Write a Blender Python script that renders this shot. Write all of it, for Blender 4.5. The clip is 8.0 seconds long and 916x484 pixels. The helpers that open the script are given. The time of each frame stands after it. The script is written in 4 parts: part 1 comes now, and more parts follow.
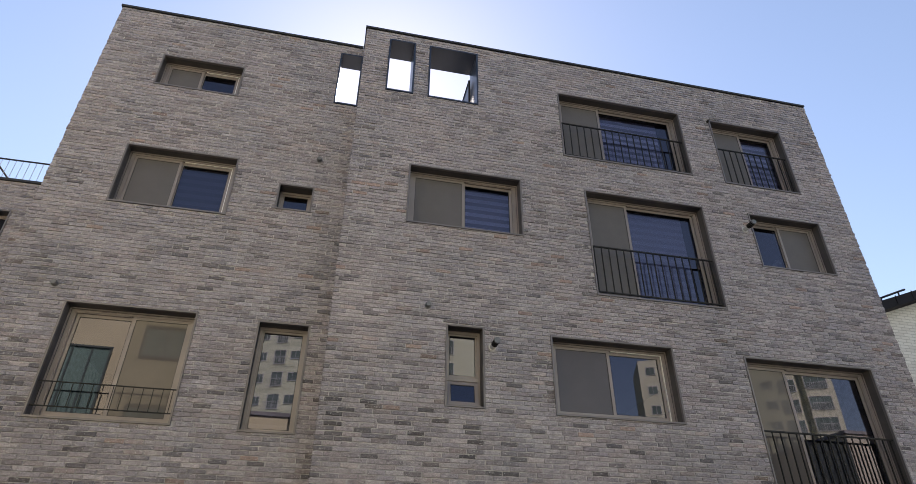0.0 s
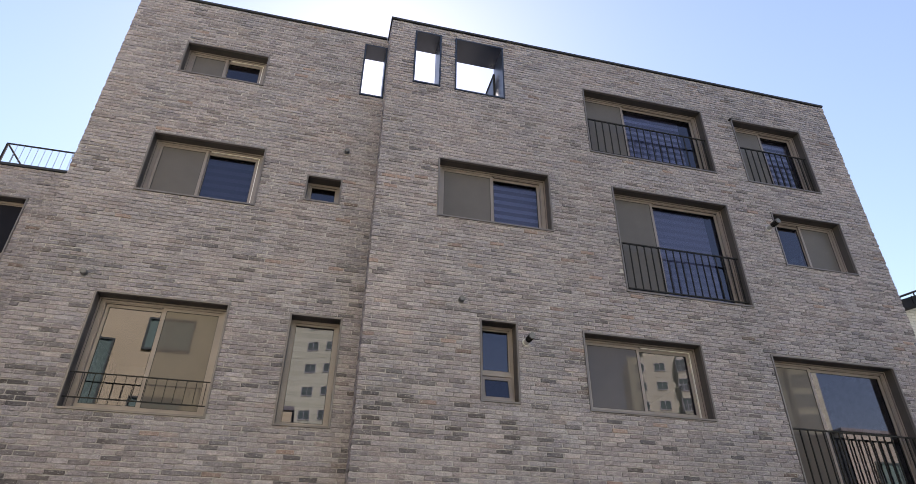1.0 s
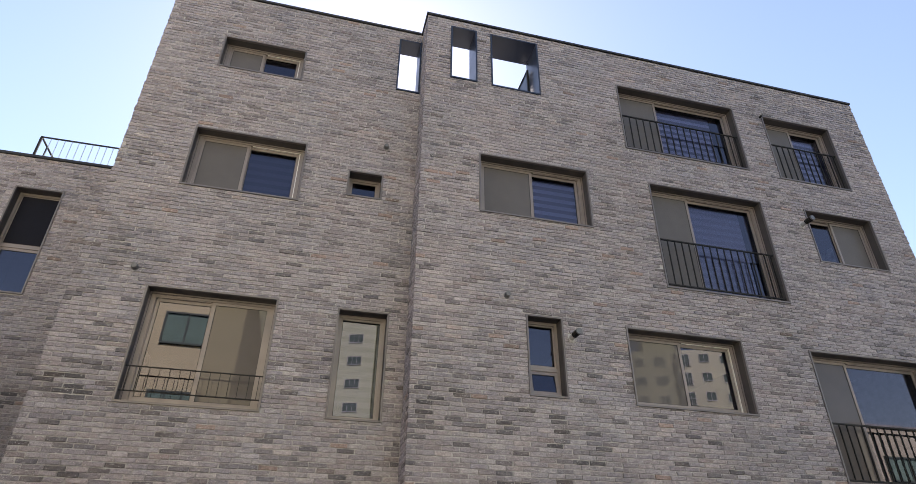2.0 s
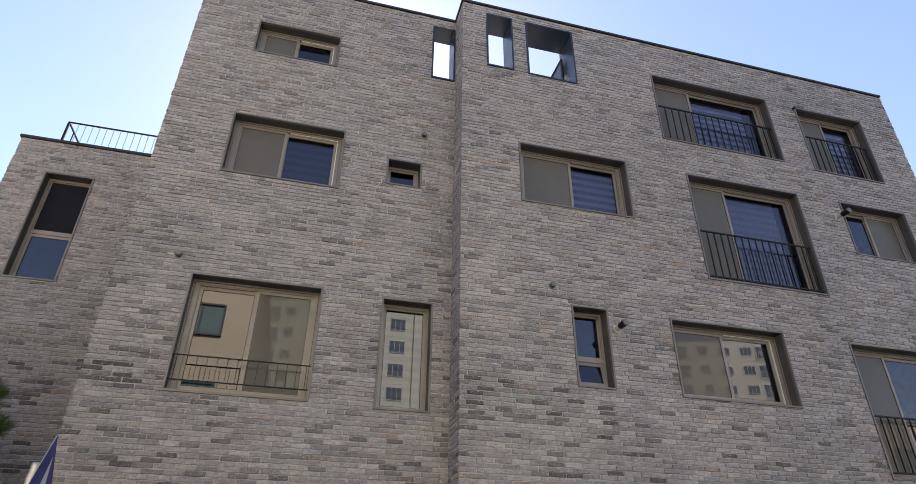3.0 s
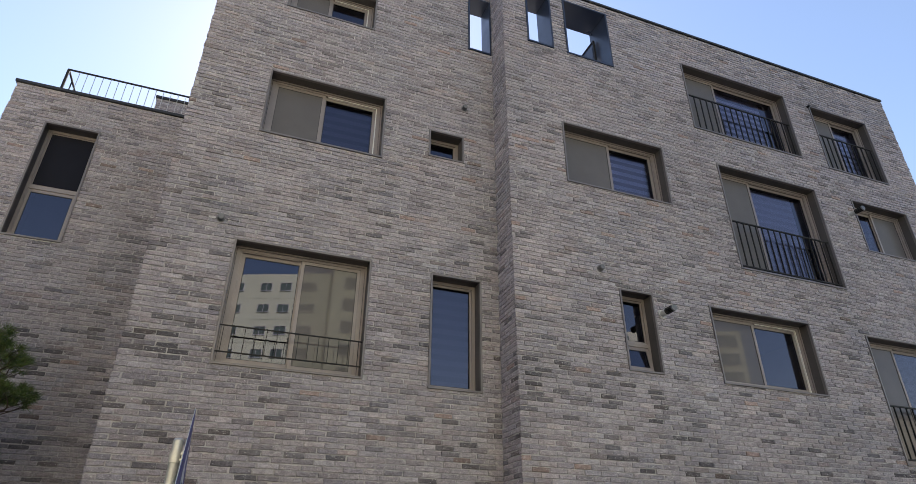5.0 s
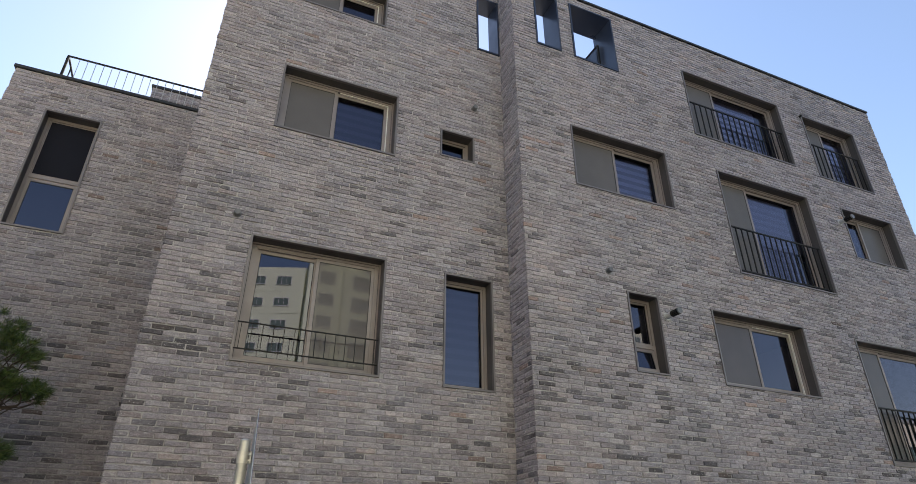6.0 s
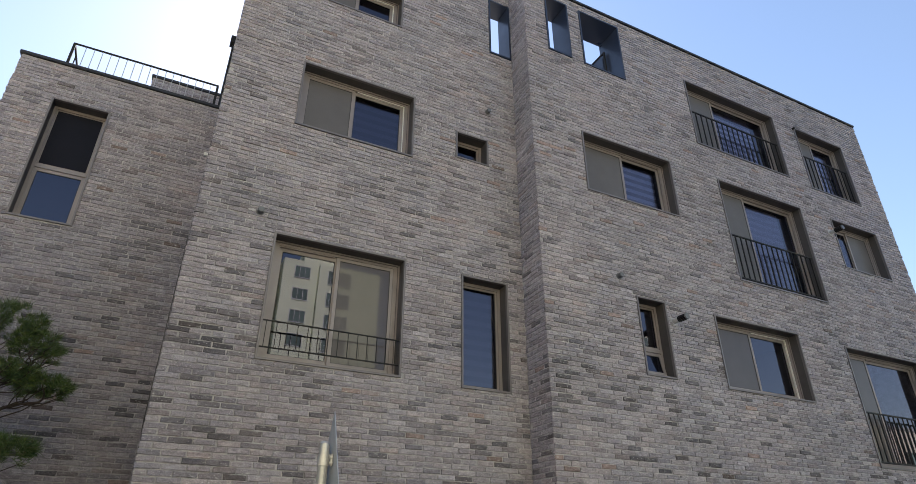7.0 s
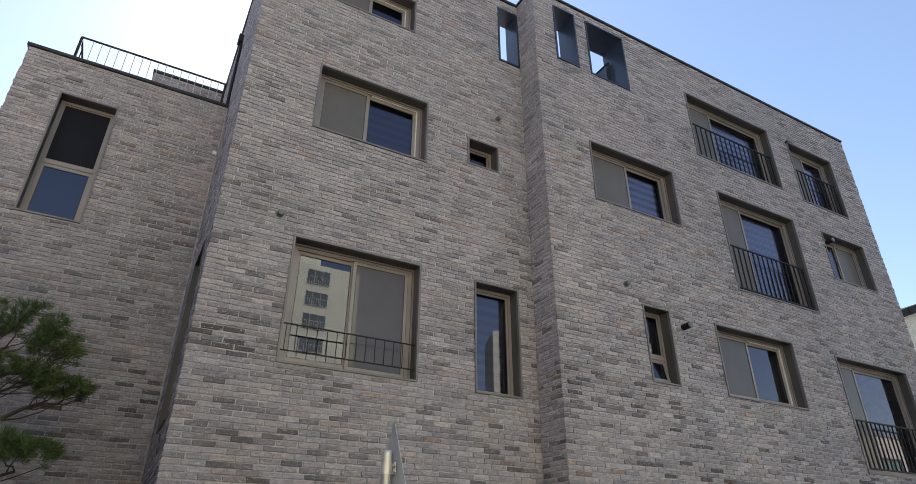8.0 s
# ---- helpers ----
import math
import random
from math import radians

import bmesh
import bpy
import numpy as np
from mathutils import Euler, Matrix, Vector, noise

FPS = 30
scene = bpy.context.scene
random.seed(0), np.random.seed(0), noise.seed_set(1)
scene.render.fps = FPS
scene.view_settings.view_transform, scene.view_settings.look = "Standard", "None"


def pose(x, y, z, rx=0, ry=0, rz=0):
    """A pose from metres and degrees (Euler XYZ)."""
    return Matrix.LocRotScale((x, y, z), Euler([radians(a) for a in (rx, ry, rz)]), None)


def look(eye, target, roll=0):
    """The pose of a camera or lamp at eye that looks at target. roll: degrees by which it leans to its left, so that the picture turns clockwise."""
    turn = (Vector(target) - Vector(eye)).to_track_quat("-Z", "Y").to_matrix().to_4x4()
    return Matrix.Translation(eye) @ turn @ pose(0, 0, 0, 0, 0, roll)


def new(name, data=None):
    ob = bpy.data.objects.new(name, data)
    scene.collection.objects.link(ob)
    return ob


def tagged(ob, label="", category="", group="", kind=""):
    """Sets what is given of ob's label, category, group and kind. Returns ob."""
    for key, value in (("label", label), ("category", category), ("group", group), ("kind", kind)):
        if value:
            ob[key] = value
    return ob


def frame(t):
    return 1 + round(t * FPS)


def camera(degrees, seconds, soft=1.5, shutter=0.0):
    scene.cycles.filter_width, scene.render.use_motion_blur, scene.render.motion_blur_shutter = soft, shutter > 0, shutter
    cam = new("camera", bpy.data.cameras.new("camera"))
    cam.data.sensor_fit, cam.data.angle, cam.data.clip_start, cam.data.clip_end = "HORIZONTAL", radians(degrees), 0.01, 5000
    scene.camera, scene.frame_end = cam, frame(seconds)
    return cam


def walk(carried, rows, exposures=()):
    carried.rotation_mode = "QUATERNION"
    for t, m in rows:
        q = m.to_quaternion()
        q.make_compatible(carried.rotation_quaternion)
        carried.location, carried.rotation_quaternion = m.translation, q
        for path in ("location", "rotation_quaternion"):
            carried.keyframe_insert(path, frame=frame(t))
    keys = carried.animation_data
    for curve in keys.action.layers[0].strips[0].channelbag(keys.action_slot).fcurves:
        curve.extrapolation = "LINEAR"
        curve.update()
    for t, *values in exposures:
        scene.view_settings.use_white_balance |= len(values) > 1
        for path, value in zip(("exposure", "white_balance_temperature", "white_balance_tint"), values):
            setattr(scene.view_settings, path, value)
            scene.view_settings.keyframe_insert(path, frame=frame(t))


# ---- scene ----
cam = camera(74.2, 8.0, 0.82)
PATH = [
    (0, (-1.093, 0.458, 1.817), (-0.735, 2.119, 2.872), 0.5),
    (0.5, (-1.44, 0.558, 1.848), (-1.061, 2.218, 2.897), 0.6),
    (1, (-1.76, 0.664, 1.835), (-1.361, 2.324, 2.875), 0.6),
    (1.5, (-2.105, 0.741, 1.827), (-1.695, 2.404, 2.86), 0.7),
    (2, (-2.5, 0.795, 1.818), (-2.086, 2.462, 2.843), 0.6),
    (3.5, (-3.543, 1.291, 1.838), (-3.078, 2.967, 2.825), 0.6),
    (4, (-3.924, 1.515, 1.841), (-3.408, 3.185, 2.814), 0.3),
    (4.5, (-4.282, 1.696, 1.853), (-3.713, 3.354, 2.815), 0.4),
    (6, (-5.145, 1.973, 1.886), (-4.442, 3.59, 2.831), 0.2),
    (6.5, (-5.471, 2.033, 1.897), (-4.727, 3.634, 2.836), 0.3),
    (7, (-5.784, 2.143, 1.908), (-4.995, 3.725, 2.844), 0.2),
    (7.5, (-6.047, 2.247, 1.951), (-5.219, 3.81, 2.885), 0.2),
    (8, (-6.311, 2.28, 1.943), (-5.454, 3.827, 2.878), 0.3),
]
walk(cam, [(t, look(eye, target, roll)) for t, eye, target, roll in PATH],
     [(0.0, 1.05, 6700, 19), (0.5, 1.20, 6720, 20), (1.0, 1.32, 6720, 21), (1.5, 1.40, 6720, 21), (2.0, 1.34, 6680, 20),
      (3.5, 1.25, 6500, 18), (4.5, 1.19, 6420, 18), (6.0, 1.18, 6370, 16), (8.0, 1.22, 6350, 15)])

# ---- light ----
SUN = Vector((0.035, 0.712, 0.701)).normalized()
world = bpy.data.worlds.new("sky")
scene.world = world
world.use_nodes = True
_wn = world.node_tree
_sky = _wn.nodes.new("ShaderNodeTexSky")
_sky.sky_type = "NISHITA"
_sky.sun_disc = False
_sky.sun_elevation = math.asin(SUN.z)
_sky.sun_rotation = math.atan2(SUN.x, SUN.y)
_sky.air_density, _sky.dust_density, _sky.ozone_density = 1.25, 0.22, 0.3
_wn.links.new(_sky.outputs[0], _wn.nodes["Background"].inputs[0])
_wn.nodes["Background"].inputs[1].default_value = 0.094
_sl = bpy.data.lights.new("sun", "SUN")
_sl.energy, _sl.angle, _sl.color = 5.0, radians(0.5), (1.0, 0.965, 0.91)
sun = new("sun", _sl)
sun.matrix_world = look(SUN * 60, (0, 0, 0))


# ---- materials ----
def mat_base(name, rough=0.6, metal=0.0):
    m = bpy.data.materials.new(name)
    m.use_nodes = True
    b = m.node_tree.nodes["Principled BSDF"]
    b.inputs["Roughness"].default_value = rough
    b.inputs["Metallic"].default_value = metal
    return m, m.node_tree, b


def noise_node(nt, scale, detail=4.0, rough=0.6, vec=None):
    n = nt.nodes.new("ShaderNodeTexNoise")
    n.inputs["Scale"].default_value = scale
    n.inputs["Detail"].default_value = detail
    n.inputs["Roughness"].default_value = rough
    if vec is None:
        vec = nt.nodes.new("ShaderNodeNewGeometry").outputs["Position"]
    nt.links.new(vec, n.inputs["Vector"])
    return n.outputs["Fac"]


def ramp(nt, fac, stops, interp="LINEAR"):
    r = nt.nodes.new("ShaderNodeValToRGB")
    r.color_ramp.interpolation = interp
    e = r.color_ramp.elements
    while len(e) < len(stops):
        e.new(0.5)
    for k, (p, c) in zip(e, stops):
        k.position = p
        k.color = (*c, 1) if len(c) == 3 else c
    nt.links.new(fac, r.inputs[0])
    return r.outputs[0]


def mixc(nt, kind, fac, a, b):
    n = nt.nodes.new("ShaderNodeMix")
    n.data_type, n.blend_type = "RGBA", kind
    for sock, v in ((n.inputs[0], fac), (n.inputs[6], a), (n.inputs[7], b)):
        if isinstance(v, (int, float)):
            sock.default_value = v
        elif isinstance(v, tuple):
            sock.default_value = (*v, 1)
        else:
            nt.links.new(v, sock)
    return n.outputs[2]


def bump(nt, b, height, strength=0.3, dist=0.005):
    n = nt.nodes.new("ShaderNodeBump")
    n.inputs["Strength"].default_value = strength
    n.inputs["Distance"].default_value = dist
    nt.links.new(height, n.inputs["Height"])
    nt.links.new(n.outputs[0], b.inputs["Normal"])


def g(v):
    return (v, v, v)


def worn(name, color, rough=0.6, metal=0.0, scale=6.0, amount=0.25, fine=120.0, bump_s=0.1, spec=None):
    """A surface of one colour with large stains and fine grain."""
    m, nt, b = mat_base(name, rough, metal)
    f1 = noise_node(nt, scale, 5)
    f2 = noise_node(nt, fine, 3)
    c = mixc(nt, "MULTIPLY", 1.0, color, ramp(nt, f1, [(0.3, g(1 - amount)), (0.7, g(1 + amount * 0.3))]))
    c = mixc(nt, "MULTIPLY", 1.0, c, ramp(nt, f2, [(0.3, g(1 - amount * 0.5)), (0.7, g(1.0))]))
    nt.links.new(c, b.inputs["Base Color"])
    nt.links.new(ramp(nt, f1, [(0.3, g(min(1, rough + 0.1))), (0.7, g(max(0.02, rough - 0.05)))]), b.inputs["Roughness"])
    if bump_s:
        bump(nt, b, f2, bump_s, 0.002)
    if spec is not None:
        b.inputs["Specular IOR Level"].default_value = spec
    return m


def brick_material():
    m, nt, b = mat_base("grey_brick", 0.85)
    geo = nt.nodes.new("ShaderNodeNewGeometry")
    info = nt.nodes.new("ShaderNodeObjectInfo")
    add = nt.nodes.new("ShaderNodeMath")
    add.operation = "ADD"
    nt.links.new(geo.outputs["Random Per Island"], add.inputs[0])
    nt.links.new(info.outputs["Random"], add.inputs[1])
    fr = nt.nodes.new("ShaderNodeMath")
    fr.operation = "FRACT"
    nt.links.new(add.outputs[0], fr.inputs[0])
    r = fr.outputs[0]
    # batches: patches of wall laid from darker or paler pallets
    batch = noise_node(nt, 0.8, 3, 0.6)
    shift = nt.nodes.new("ShaderNodeMath")
    shift.operation = "MULTIPLY_ADD"
    shift.inputs[1].default_value = 0.4
    nt.links.new(batch, shift.inputs[0])
    # brick tones spread widest up to 3.8 m, narrowing to 0.80 at 7 m
    sep = nt.nodes.new("ShaderNodeSeparateXYZ")
    nt.links.new(geo.outputs["Position"], sep.inputs[0])
    spread = nt.nodes.new("ShaderNodeMapRange")
    for k, val in enumerate((3.8, 7.0, 1.0, 0.80)):
        spread.inputs[1 + k].default_value = val
    nt.links.new(sep.outputs[2], spread.inputs[0])
    mid = nt.nodes.new("ShaderNodeMath")
    mid.operation = "SUBTRACT"
    mid.inputs[1].default_value = 0.5
    nt.links.new(r, mid.inputs[0])
    low = nt.nodes.new("ShaderNodeMath")
    low.operation = "MULTIPLY_ADD"
    low.inputs[2].default_value = 0.31
    nt.links.new(mid.outputs[0], low.inputs[0])
    nt.links.new(spread.outputs[0], low.inputs[1])
    nt.links.new(low.outputs[0], shift.inputs[2])
    base = ramp(nt, shift.outputs[0], [
        (0.00, (0.088, 0.084, 0.089)), (0.07, (0.138, 0.132, 0.142)), (0.16, (0.218, 0.208, 0.223)), (0.38, (0.278, 0.265, 0.283)),
        (0.65, (0.312, 0.298, 0.316)), (0.90, (0.348, 0.333, 0.351)), (1.0, (0.41, 0.392, 0.408))])
    # firing colour of the single brick
    hue_m = nt.nodes.new("ShaderNodeMath")
    hue_m.operation = "MULTIPLY"
    hue_m.inputs[1].default_value = 23.7
    nt.links.new(r, hue_m.inputs[0])
    hue_f = nt.nodes.new("ShaderNodeMath")
    hue_f.operation = "FRACT"
    nt.links.new(hue_m.outputs[0], hue_f.inputs[0])
    hue = ramp(nt, hue_f.outputs[0], [
        (0.0, (0.95, 0.78, 0.66)), (0.008, (0.92, 0.86, 0.81)), (0.03, (1.06, 0.985, 0.92)), (0.05, (1.025, 0.995, 0.97)), (0.20, (0.98, 0.99, 1.02)),
        (0.40, (1.0, 1.0, 1.0)), (0.72, (1.015, 1.0, 0.988)), (0.86, (0.985, 0.997, 1.008))], "CONSTANT")
    base = mixc(nt, "MULTIPLY", 1.0, base, hue)
    mul = nt.nodes.new("ShaderNodeMath")
    mul.operation = "MULTIPLY"
    mul.inputs[1].default_value = 57.0
    nt.links.new(r, mul.inputs[0])
    comb = nt.nodes.new("ShaderNodeCombineXYZ")
    nt.links.new(mul.outputs[0], comb.inputs[0])
    off = nt.nodes.new("ShaderNodeVectorMath")
    nt.links.new(geo.outputs["Position"], off.inputs[0])
    nt.links.new(comb.outputs[0], off.inputs[1])
    strc = nt.nodes.new("ShaderNodeMapping")
    strc.inputs["Scale"].default_value = (1.0, 1.0, 2.2)
    nt.links.new(off.outputs[0], strc.inputs["Vector"])
    v = strc.outputs[0]
    blot = noise_node(nt, 13.0, 6, 0.72, v)
    grain = noise_node(nt, 85.0, 5, 0.75, v)
    fleck = noise_node(nt, 15.0, 6, 0.72, v)
    area = noise_node(nt, 0.55, 3)
    warm = noise_node(nt, 1.1, 3)
    c = mixc(nt, "MULTIPLY", 1.0, base, ramp(nt, blot, [(0.34, g(0.70)), (0.5, g(1.0)), (0.66, g(1.28))]))
    c = mixc(nt, "MULTIPLY", 1.0, c, ramp(nt, grain, [(0.34, g(0.58)), (0.5, g(1.0)), (0.66, g(1.40))]))
    c = mixc(nt, "MULTIPLY", 1.0, c, ramp(nt, area, [(0.35, g(0.90)), (0.65, g(1.08))]))
    c = mixc(nt, "MULTIPLY", 1.0, c, ramp(nt, warm, [(0.35, (1.005, 0.976, 1.03)), (0.65, (1.055, 0.978, 1.0))]))
    c = mixc(nt, "MIX", ramp(nt, fleck, [(0.58, g(0.0)), (0.70, g(0.75))]), c, (0.60, 0.585, 0.575))
    c = mixc(nt, "MIX", ramp(nt, fleck, [(0.28, g(0.7)), (0.37, g(0.0))]), c, (0.07, 0.068, 0.070))
    speck = noise_node(nt, 48.0, 2, 0.5, v)
    c = mixc(nt, "MIX", ramp(nt, speck, [(0.665, g(0.0)), (0.72, g(0.85))]), c, (0.70, 0.69, 0.68))
    nt.links.new(c, b.inputs["Base Color"])
    h = nt.nodes.new("ShaderNodeMath")
    h.operation = "ADD"
    nt.links.new(grain, h.inputs[0])
    nt.links.new(blot, h.inputs[1])
    bump(nt, b, h.outputs[0], 0.8, 0.009)
    return m


def glass_material(name, tint, ior):
    """A coated pane: clear with a tint, mirror gloss by Fresnel."""
    m = bpy.data.materials.new(name)
    m.use_nodes = True
    nt = m.node_tree
    nt.nodes.clear()
    out = nt.nodes.new("ShaderNodeOutputMaterial")
    tr = nt.nodes.new("ShaderNodeBsdfTransparent")
    tr.inputs[0].default_value = (*tint, 1)
    gl = nt.nodes.new("ShaderNodeBsdfGlossy")
    gl.inputs["Color"].default_value = (0.91, 0.865, 1.0, 1)
    gl.inputs["Roughness"].default_value = 0.0
    bp = nt.nodes.new("ShaderNodeBump")
    bp.inputs["Strength"].default_value = 0.02
    bp.inputs["Distance"].default_value = 0.01
    nt.links.new(noise_node(nt, 1.6, 1.0, 0.4), bp.inputs["Height"])
    nt.links.new(bp.outputs[0], gl.inputs["Normal"])
    fr = nt.nodes.new("ShaderNodeFresnel")
    fr.inputs[0].default_value = ior
    mx = nt.nodes.new("ShaderNodeMixShader")
    nt.links.new(fr.outputs[0], mx.inputs[0])
    nt.links.new(tr.outputs[0], mx.inputs[1])
    nt.links.new(gl.outputs[0], mx.inputs[2])
    nt.links.new(mx.outputs[0], out.inputs[0])
    return m


def core_material():
    """The clear inner faces of a pane, behind its coated outer face."""
    m = bpy.data.materials.new("glass_core")
    m.use_nodes = True
    nt = m.node_tree
    nt.nodes.clear()
    out = nt.nodes.new("ShaderNodeOutputMaterial")
    tr = nt.nodes.new("ShaderNodeBsdfTransparent")
    tr.inputs[0].default_value = (0.96, 0.97, 0.97, 1)
    nt.links.new(tr.outputs[0], out.inputs[0])
    return m


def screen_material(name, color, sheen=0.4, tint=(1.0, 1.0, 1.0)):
    """Woven insect mesh, too fine to see thread by thread; its coat stands in for the reflection in the pane behind."""
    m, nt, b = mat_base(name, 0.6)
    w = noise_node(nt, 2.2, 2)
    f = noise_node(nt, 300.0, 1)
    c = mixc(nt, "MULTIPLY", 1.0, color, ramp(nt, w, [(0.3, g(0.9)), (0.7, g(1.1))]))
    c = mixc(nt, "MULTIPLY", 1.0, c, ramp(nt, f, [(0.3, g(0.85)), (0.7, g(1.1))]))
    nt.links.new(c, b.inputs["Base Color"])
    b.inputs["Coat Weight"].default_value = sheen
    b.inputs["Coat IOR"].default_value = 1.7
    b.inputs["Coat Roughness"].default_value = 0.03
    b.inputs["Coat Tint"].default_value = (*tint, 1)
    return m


def blind_material(name, dense, sheer):
    """Roller blind with alternating sheer and dense bands."""
    m, nt, b = mat_base(name, 0.8)
    geo = nt.nodes.new("ShaderNodeNewGeometry")
    sep = nt.nodes.new("ShaderNodeSeparateXYZ")
    nt.links.new(geo.outputs["Position"], sep.inputs[0])
    mm = nt.nodes.new("ShaderNodeMath")
    mm.operation = "MULTIPLY"
    mm.inputs[1].default_value = 2 * math.pi / 0.15
    nt.links.new(sep.outputs[2], mm.inputs[0])
    sn = nt.nodes.new("ShaderNodeMath")
    sn.operation = "SINE"
    nt.links.new(mm.outputs[0], sn.inputs[0])
    ad = nt.nodes.new("ShaderNodeMath")
    ad.operation = "MULTIPLY_ADD"
    ad.inputs[1].default_value = 0.5
    ad.inputs[2].default_value = 0.5
    nt.links.new(sn.outputs[0], ad.inputs[0])
    nt.links.new(ramp(nt, ad.outputs[0], [(0.42, g(dense)), (0.58, g(sheer))]), b.inputs["Base Color"])
    return m


def white_brick_material():
    m, nt, b = mat_base("white_brick", 0.8)
    t = nt.nodes.new("ShaderNodeTexBrick")
    geo = nt.nodes.new("ShaderNodeNewGeometry")
    sep = nt.nodes.new("ShaderNodeSeparateXYZ")
    nt.links.new(geo.outputs["Position"], sep.inputs[0])
    ad = nt.nodes.new("ShaderNodeMath")
    nt.links.new(sep.outputs[0], ad.inputs[0])
    nt.links.new(sep.outputs[1], ad.inputs[1])
    cb = nt.nodes.new("ShaderNodeCombineXYZ")
    nt.links.new(ad.outputs[0], cb.inputs[0])
    nt.links.new(sep.outputs[2], cb.inputs[1])
    nt.links.new(cb.outputs[0], t.inputs["Vector"])
    t.inputs["Scale"].default_value = 1.0
    t.inputs["Brick Width"].default_value = 0.2
    t.inputs["Row Height"].default_value = 0.067
    t.inputs["Mortar Size"].default_value = 0.006
    t.inputs["Color1"].default_value = (0.72, 0.71, 0.69, 1)
    t.inputs["Color2"].default_value = (0.62, 0.60, 0.58, 1)
    t.inputs["Mortar"].default_value = (0.42, 0.41, 0.40, 1)
    nt.links.new(t.outputs["Color"], b.inputs["Base Color"])
    bump(nt, b, t.outputs["Fac"], -0.4, 0.01)
    return m


BRICK = brick_material()
MORTAR = worn("mortar", (0.54, 0.512, 0.525), 0.95, 0, 9.0, 0.5, 120, 0.5)
TRIM = worn("trim_metal", (0.182, 0.164, 0.170), 0.45, 0.3, 2.0, 0.15, 200, 0.03)
# deeper than the trim: part of the recess's shade is in this tone
LINING = worn("shaded_reveal_metal", (0.086, 0.079, 0.081), 0.5, 0.2, 2.0, 0.2, 200, 0.03)
FRAME = worn("bronze_aluminium", (0.262, 0.224, 0.220), 0.38, 0.2, 3.0, 0.12, 220, 0.02)
BLACK = worn("black_steel", (0.019, 0.0182, 0.0188), 0.6, 0.0, 5.0, 0.2, 150, 0.05, 0.25)
COPING = worn("coping_metal", (0.035, 0.035, 0.038), 0.45, 0.3, 2.0, 0.2, 150, 0.03)
# bluish base: sky reflected in the dark metal is partly put into this colour
DARKBOX = worn("opening_lining", (0.022, 0.032, 0.062), 0.32, 0.0, 1.5, 0.2, 120, 0.0, 0.5)
GLASS = glass_material("window_glass", (0.36, 0.37, 0.56), 1.88)
GLASS_CORE = core_material()
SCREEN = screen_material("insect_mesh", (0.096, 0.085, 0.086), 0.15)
# lower windows' mesh: darker, with more of the pane's reflection put into its coat
PANE_SHEEN_SCREEN = screen_material("insect_mesh_pane_sheen", (0.066, 0.057, 0.055), 0.42, (1.0, 0.84, 0.82))
DARK_SCREEN = screen_material("black_mesh", (0.008, 0.008, 0.014), 0.02)
DARK_SCREEN.node_tree.nodes["Principled BSDF"].inputs["Specular IOR Level"].default_value = 0.12
BLIND = blind_material("banded_blind", 0.30, 0.66)
FAINT_BLIND = blind_material("faintly_banded_blind", 0.44, 0.52)
DARK_BLIND = blind_material("dark_banded_blind", 0.08, 0.12)
# darker than plaster: the rooms' gloom behind the panes is put into this colour
ROOM = worn("dark_interior", (0.09, 0.087, 0.085), 0.9, 0, 1.0, 0.15, 60, 0.05)
CONCRETE = worn("concrete", (0.36, 0.35, 0.33), 0.9, 0, 1.2, 0.25, 40, 0.2)
ASPHALT = worn("paving", (0.052, 0.051, 0.050), 0.9, 0, 0.6, 0.3, 60, 0.5)
TOWER = worn("tower_paint", (0.82, 0.86, 0.62), 0.85, 0, 0.15, 0.14, 2.0, 0.05)
TOWER_B = worn("tower_paint_warm", (0.72, 0.72, 0.53), 0.85, 0, 0.12, 0.14, 2.0, 0.05)
YELLOW = worn("yellow_stucco", (0.87, 0.775, 0.485), 0.9, 0, 0.5, 0.12, 25, 0.1)
YBRICK = worn("yellow_brick", (0.70, 0.65, 0.49), 0.9, 0, 0.8, 0.2, 14, 0.3)
WHITE_FRAME = worn("white_frame", (0.72, 0.72, 0.70), 0.5, 0, 2, 0.1, 60, 0.02)
FAR_GLASS = worn("far_window_glass", (0.17, 0.23, 0.19), 0.08, 0, 0.3, 0.3, 2, 0.0)
TEAL_GLASS = worn("green_tinted_glass", (0.27, 0.40, 0.32), 0.15, 0, 0.5, 0.3, 4, 0.0)
DARK_FRAME = worn("dark_frame", (0.10, 0.13, 0.11), 0.5, 0, 2, 0.1, 60, 0.02)
WBRICK = white_brick_material()
ROOFMETAL = worn("roof_metal", (0.016, 0.0155, 0.020), 0.7, 0.0, 1.5, 0.2, 80, 0.05, 0.15)
STEEL = worn("galvanised_steel", (0.50, 0.505, 0.51), 0.40, 0.5, 8, 0.2, 90, 0.05)
CHROME = worn("bright_steel", (0.66, 0.65, 0.64), 0.38, 0.5, 12, 0.25, 150, 0.03)
VENT = worn("vent_metal", (0.19, 0.19, 0.20), 0.45, 0.5, 20, 0.2, 200, 0.03)
SIGNBLUE = worn("sign_blue", (0.025, 0.028, 0.20), 0.35, 0, 5, 0.15, 60, 0.0)
SIGNWHITE = worn("sign_white", (0.65, 0.66, 0.68), 0.4, 0, 5, 0.1, 60, 0.0)
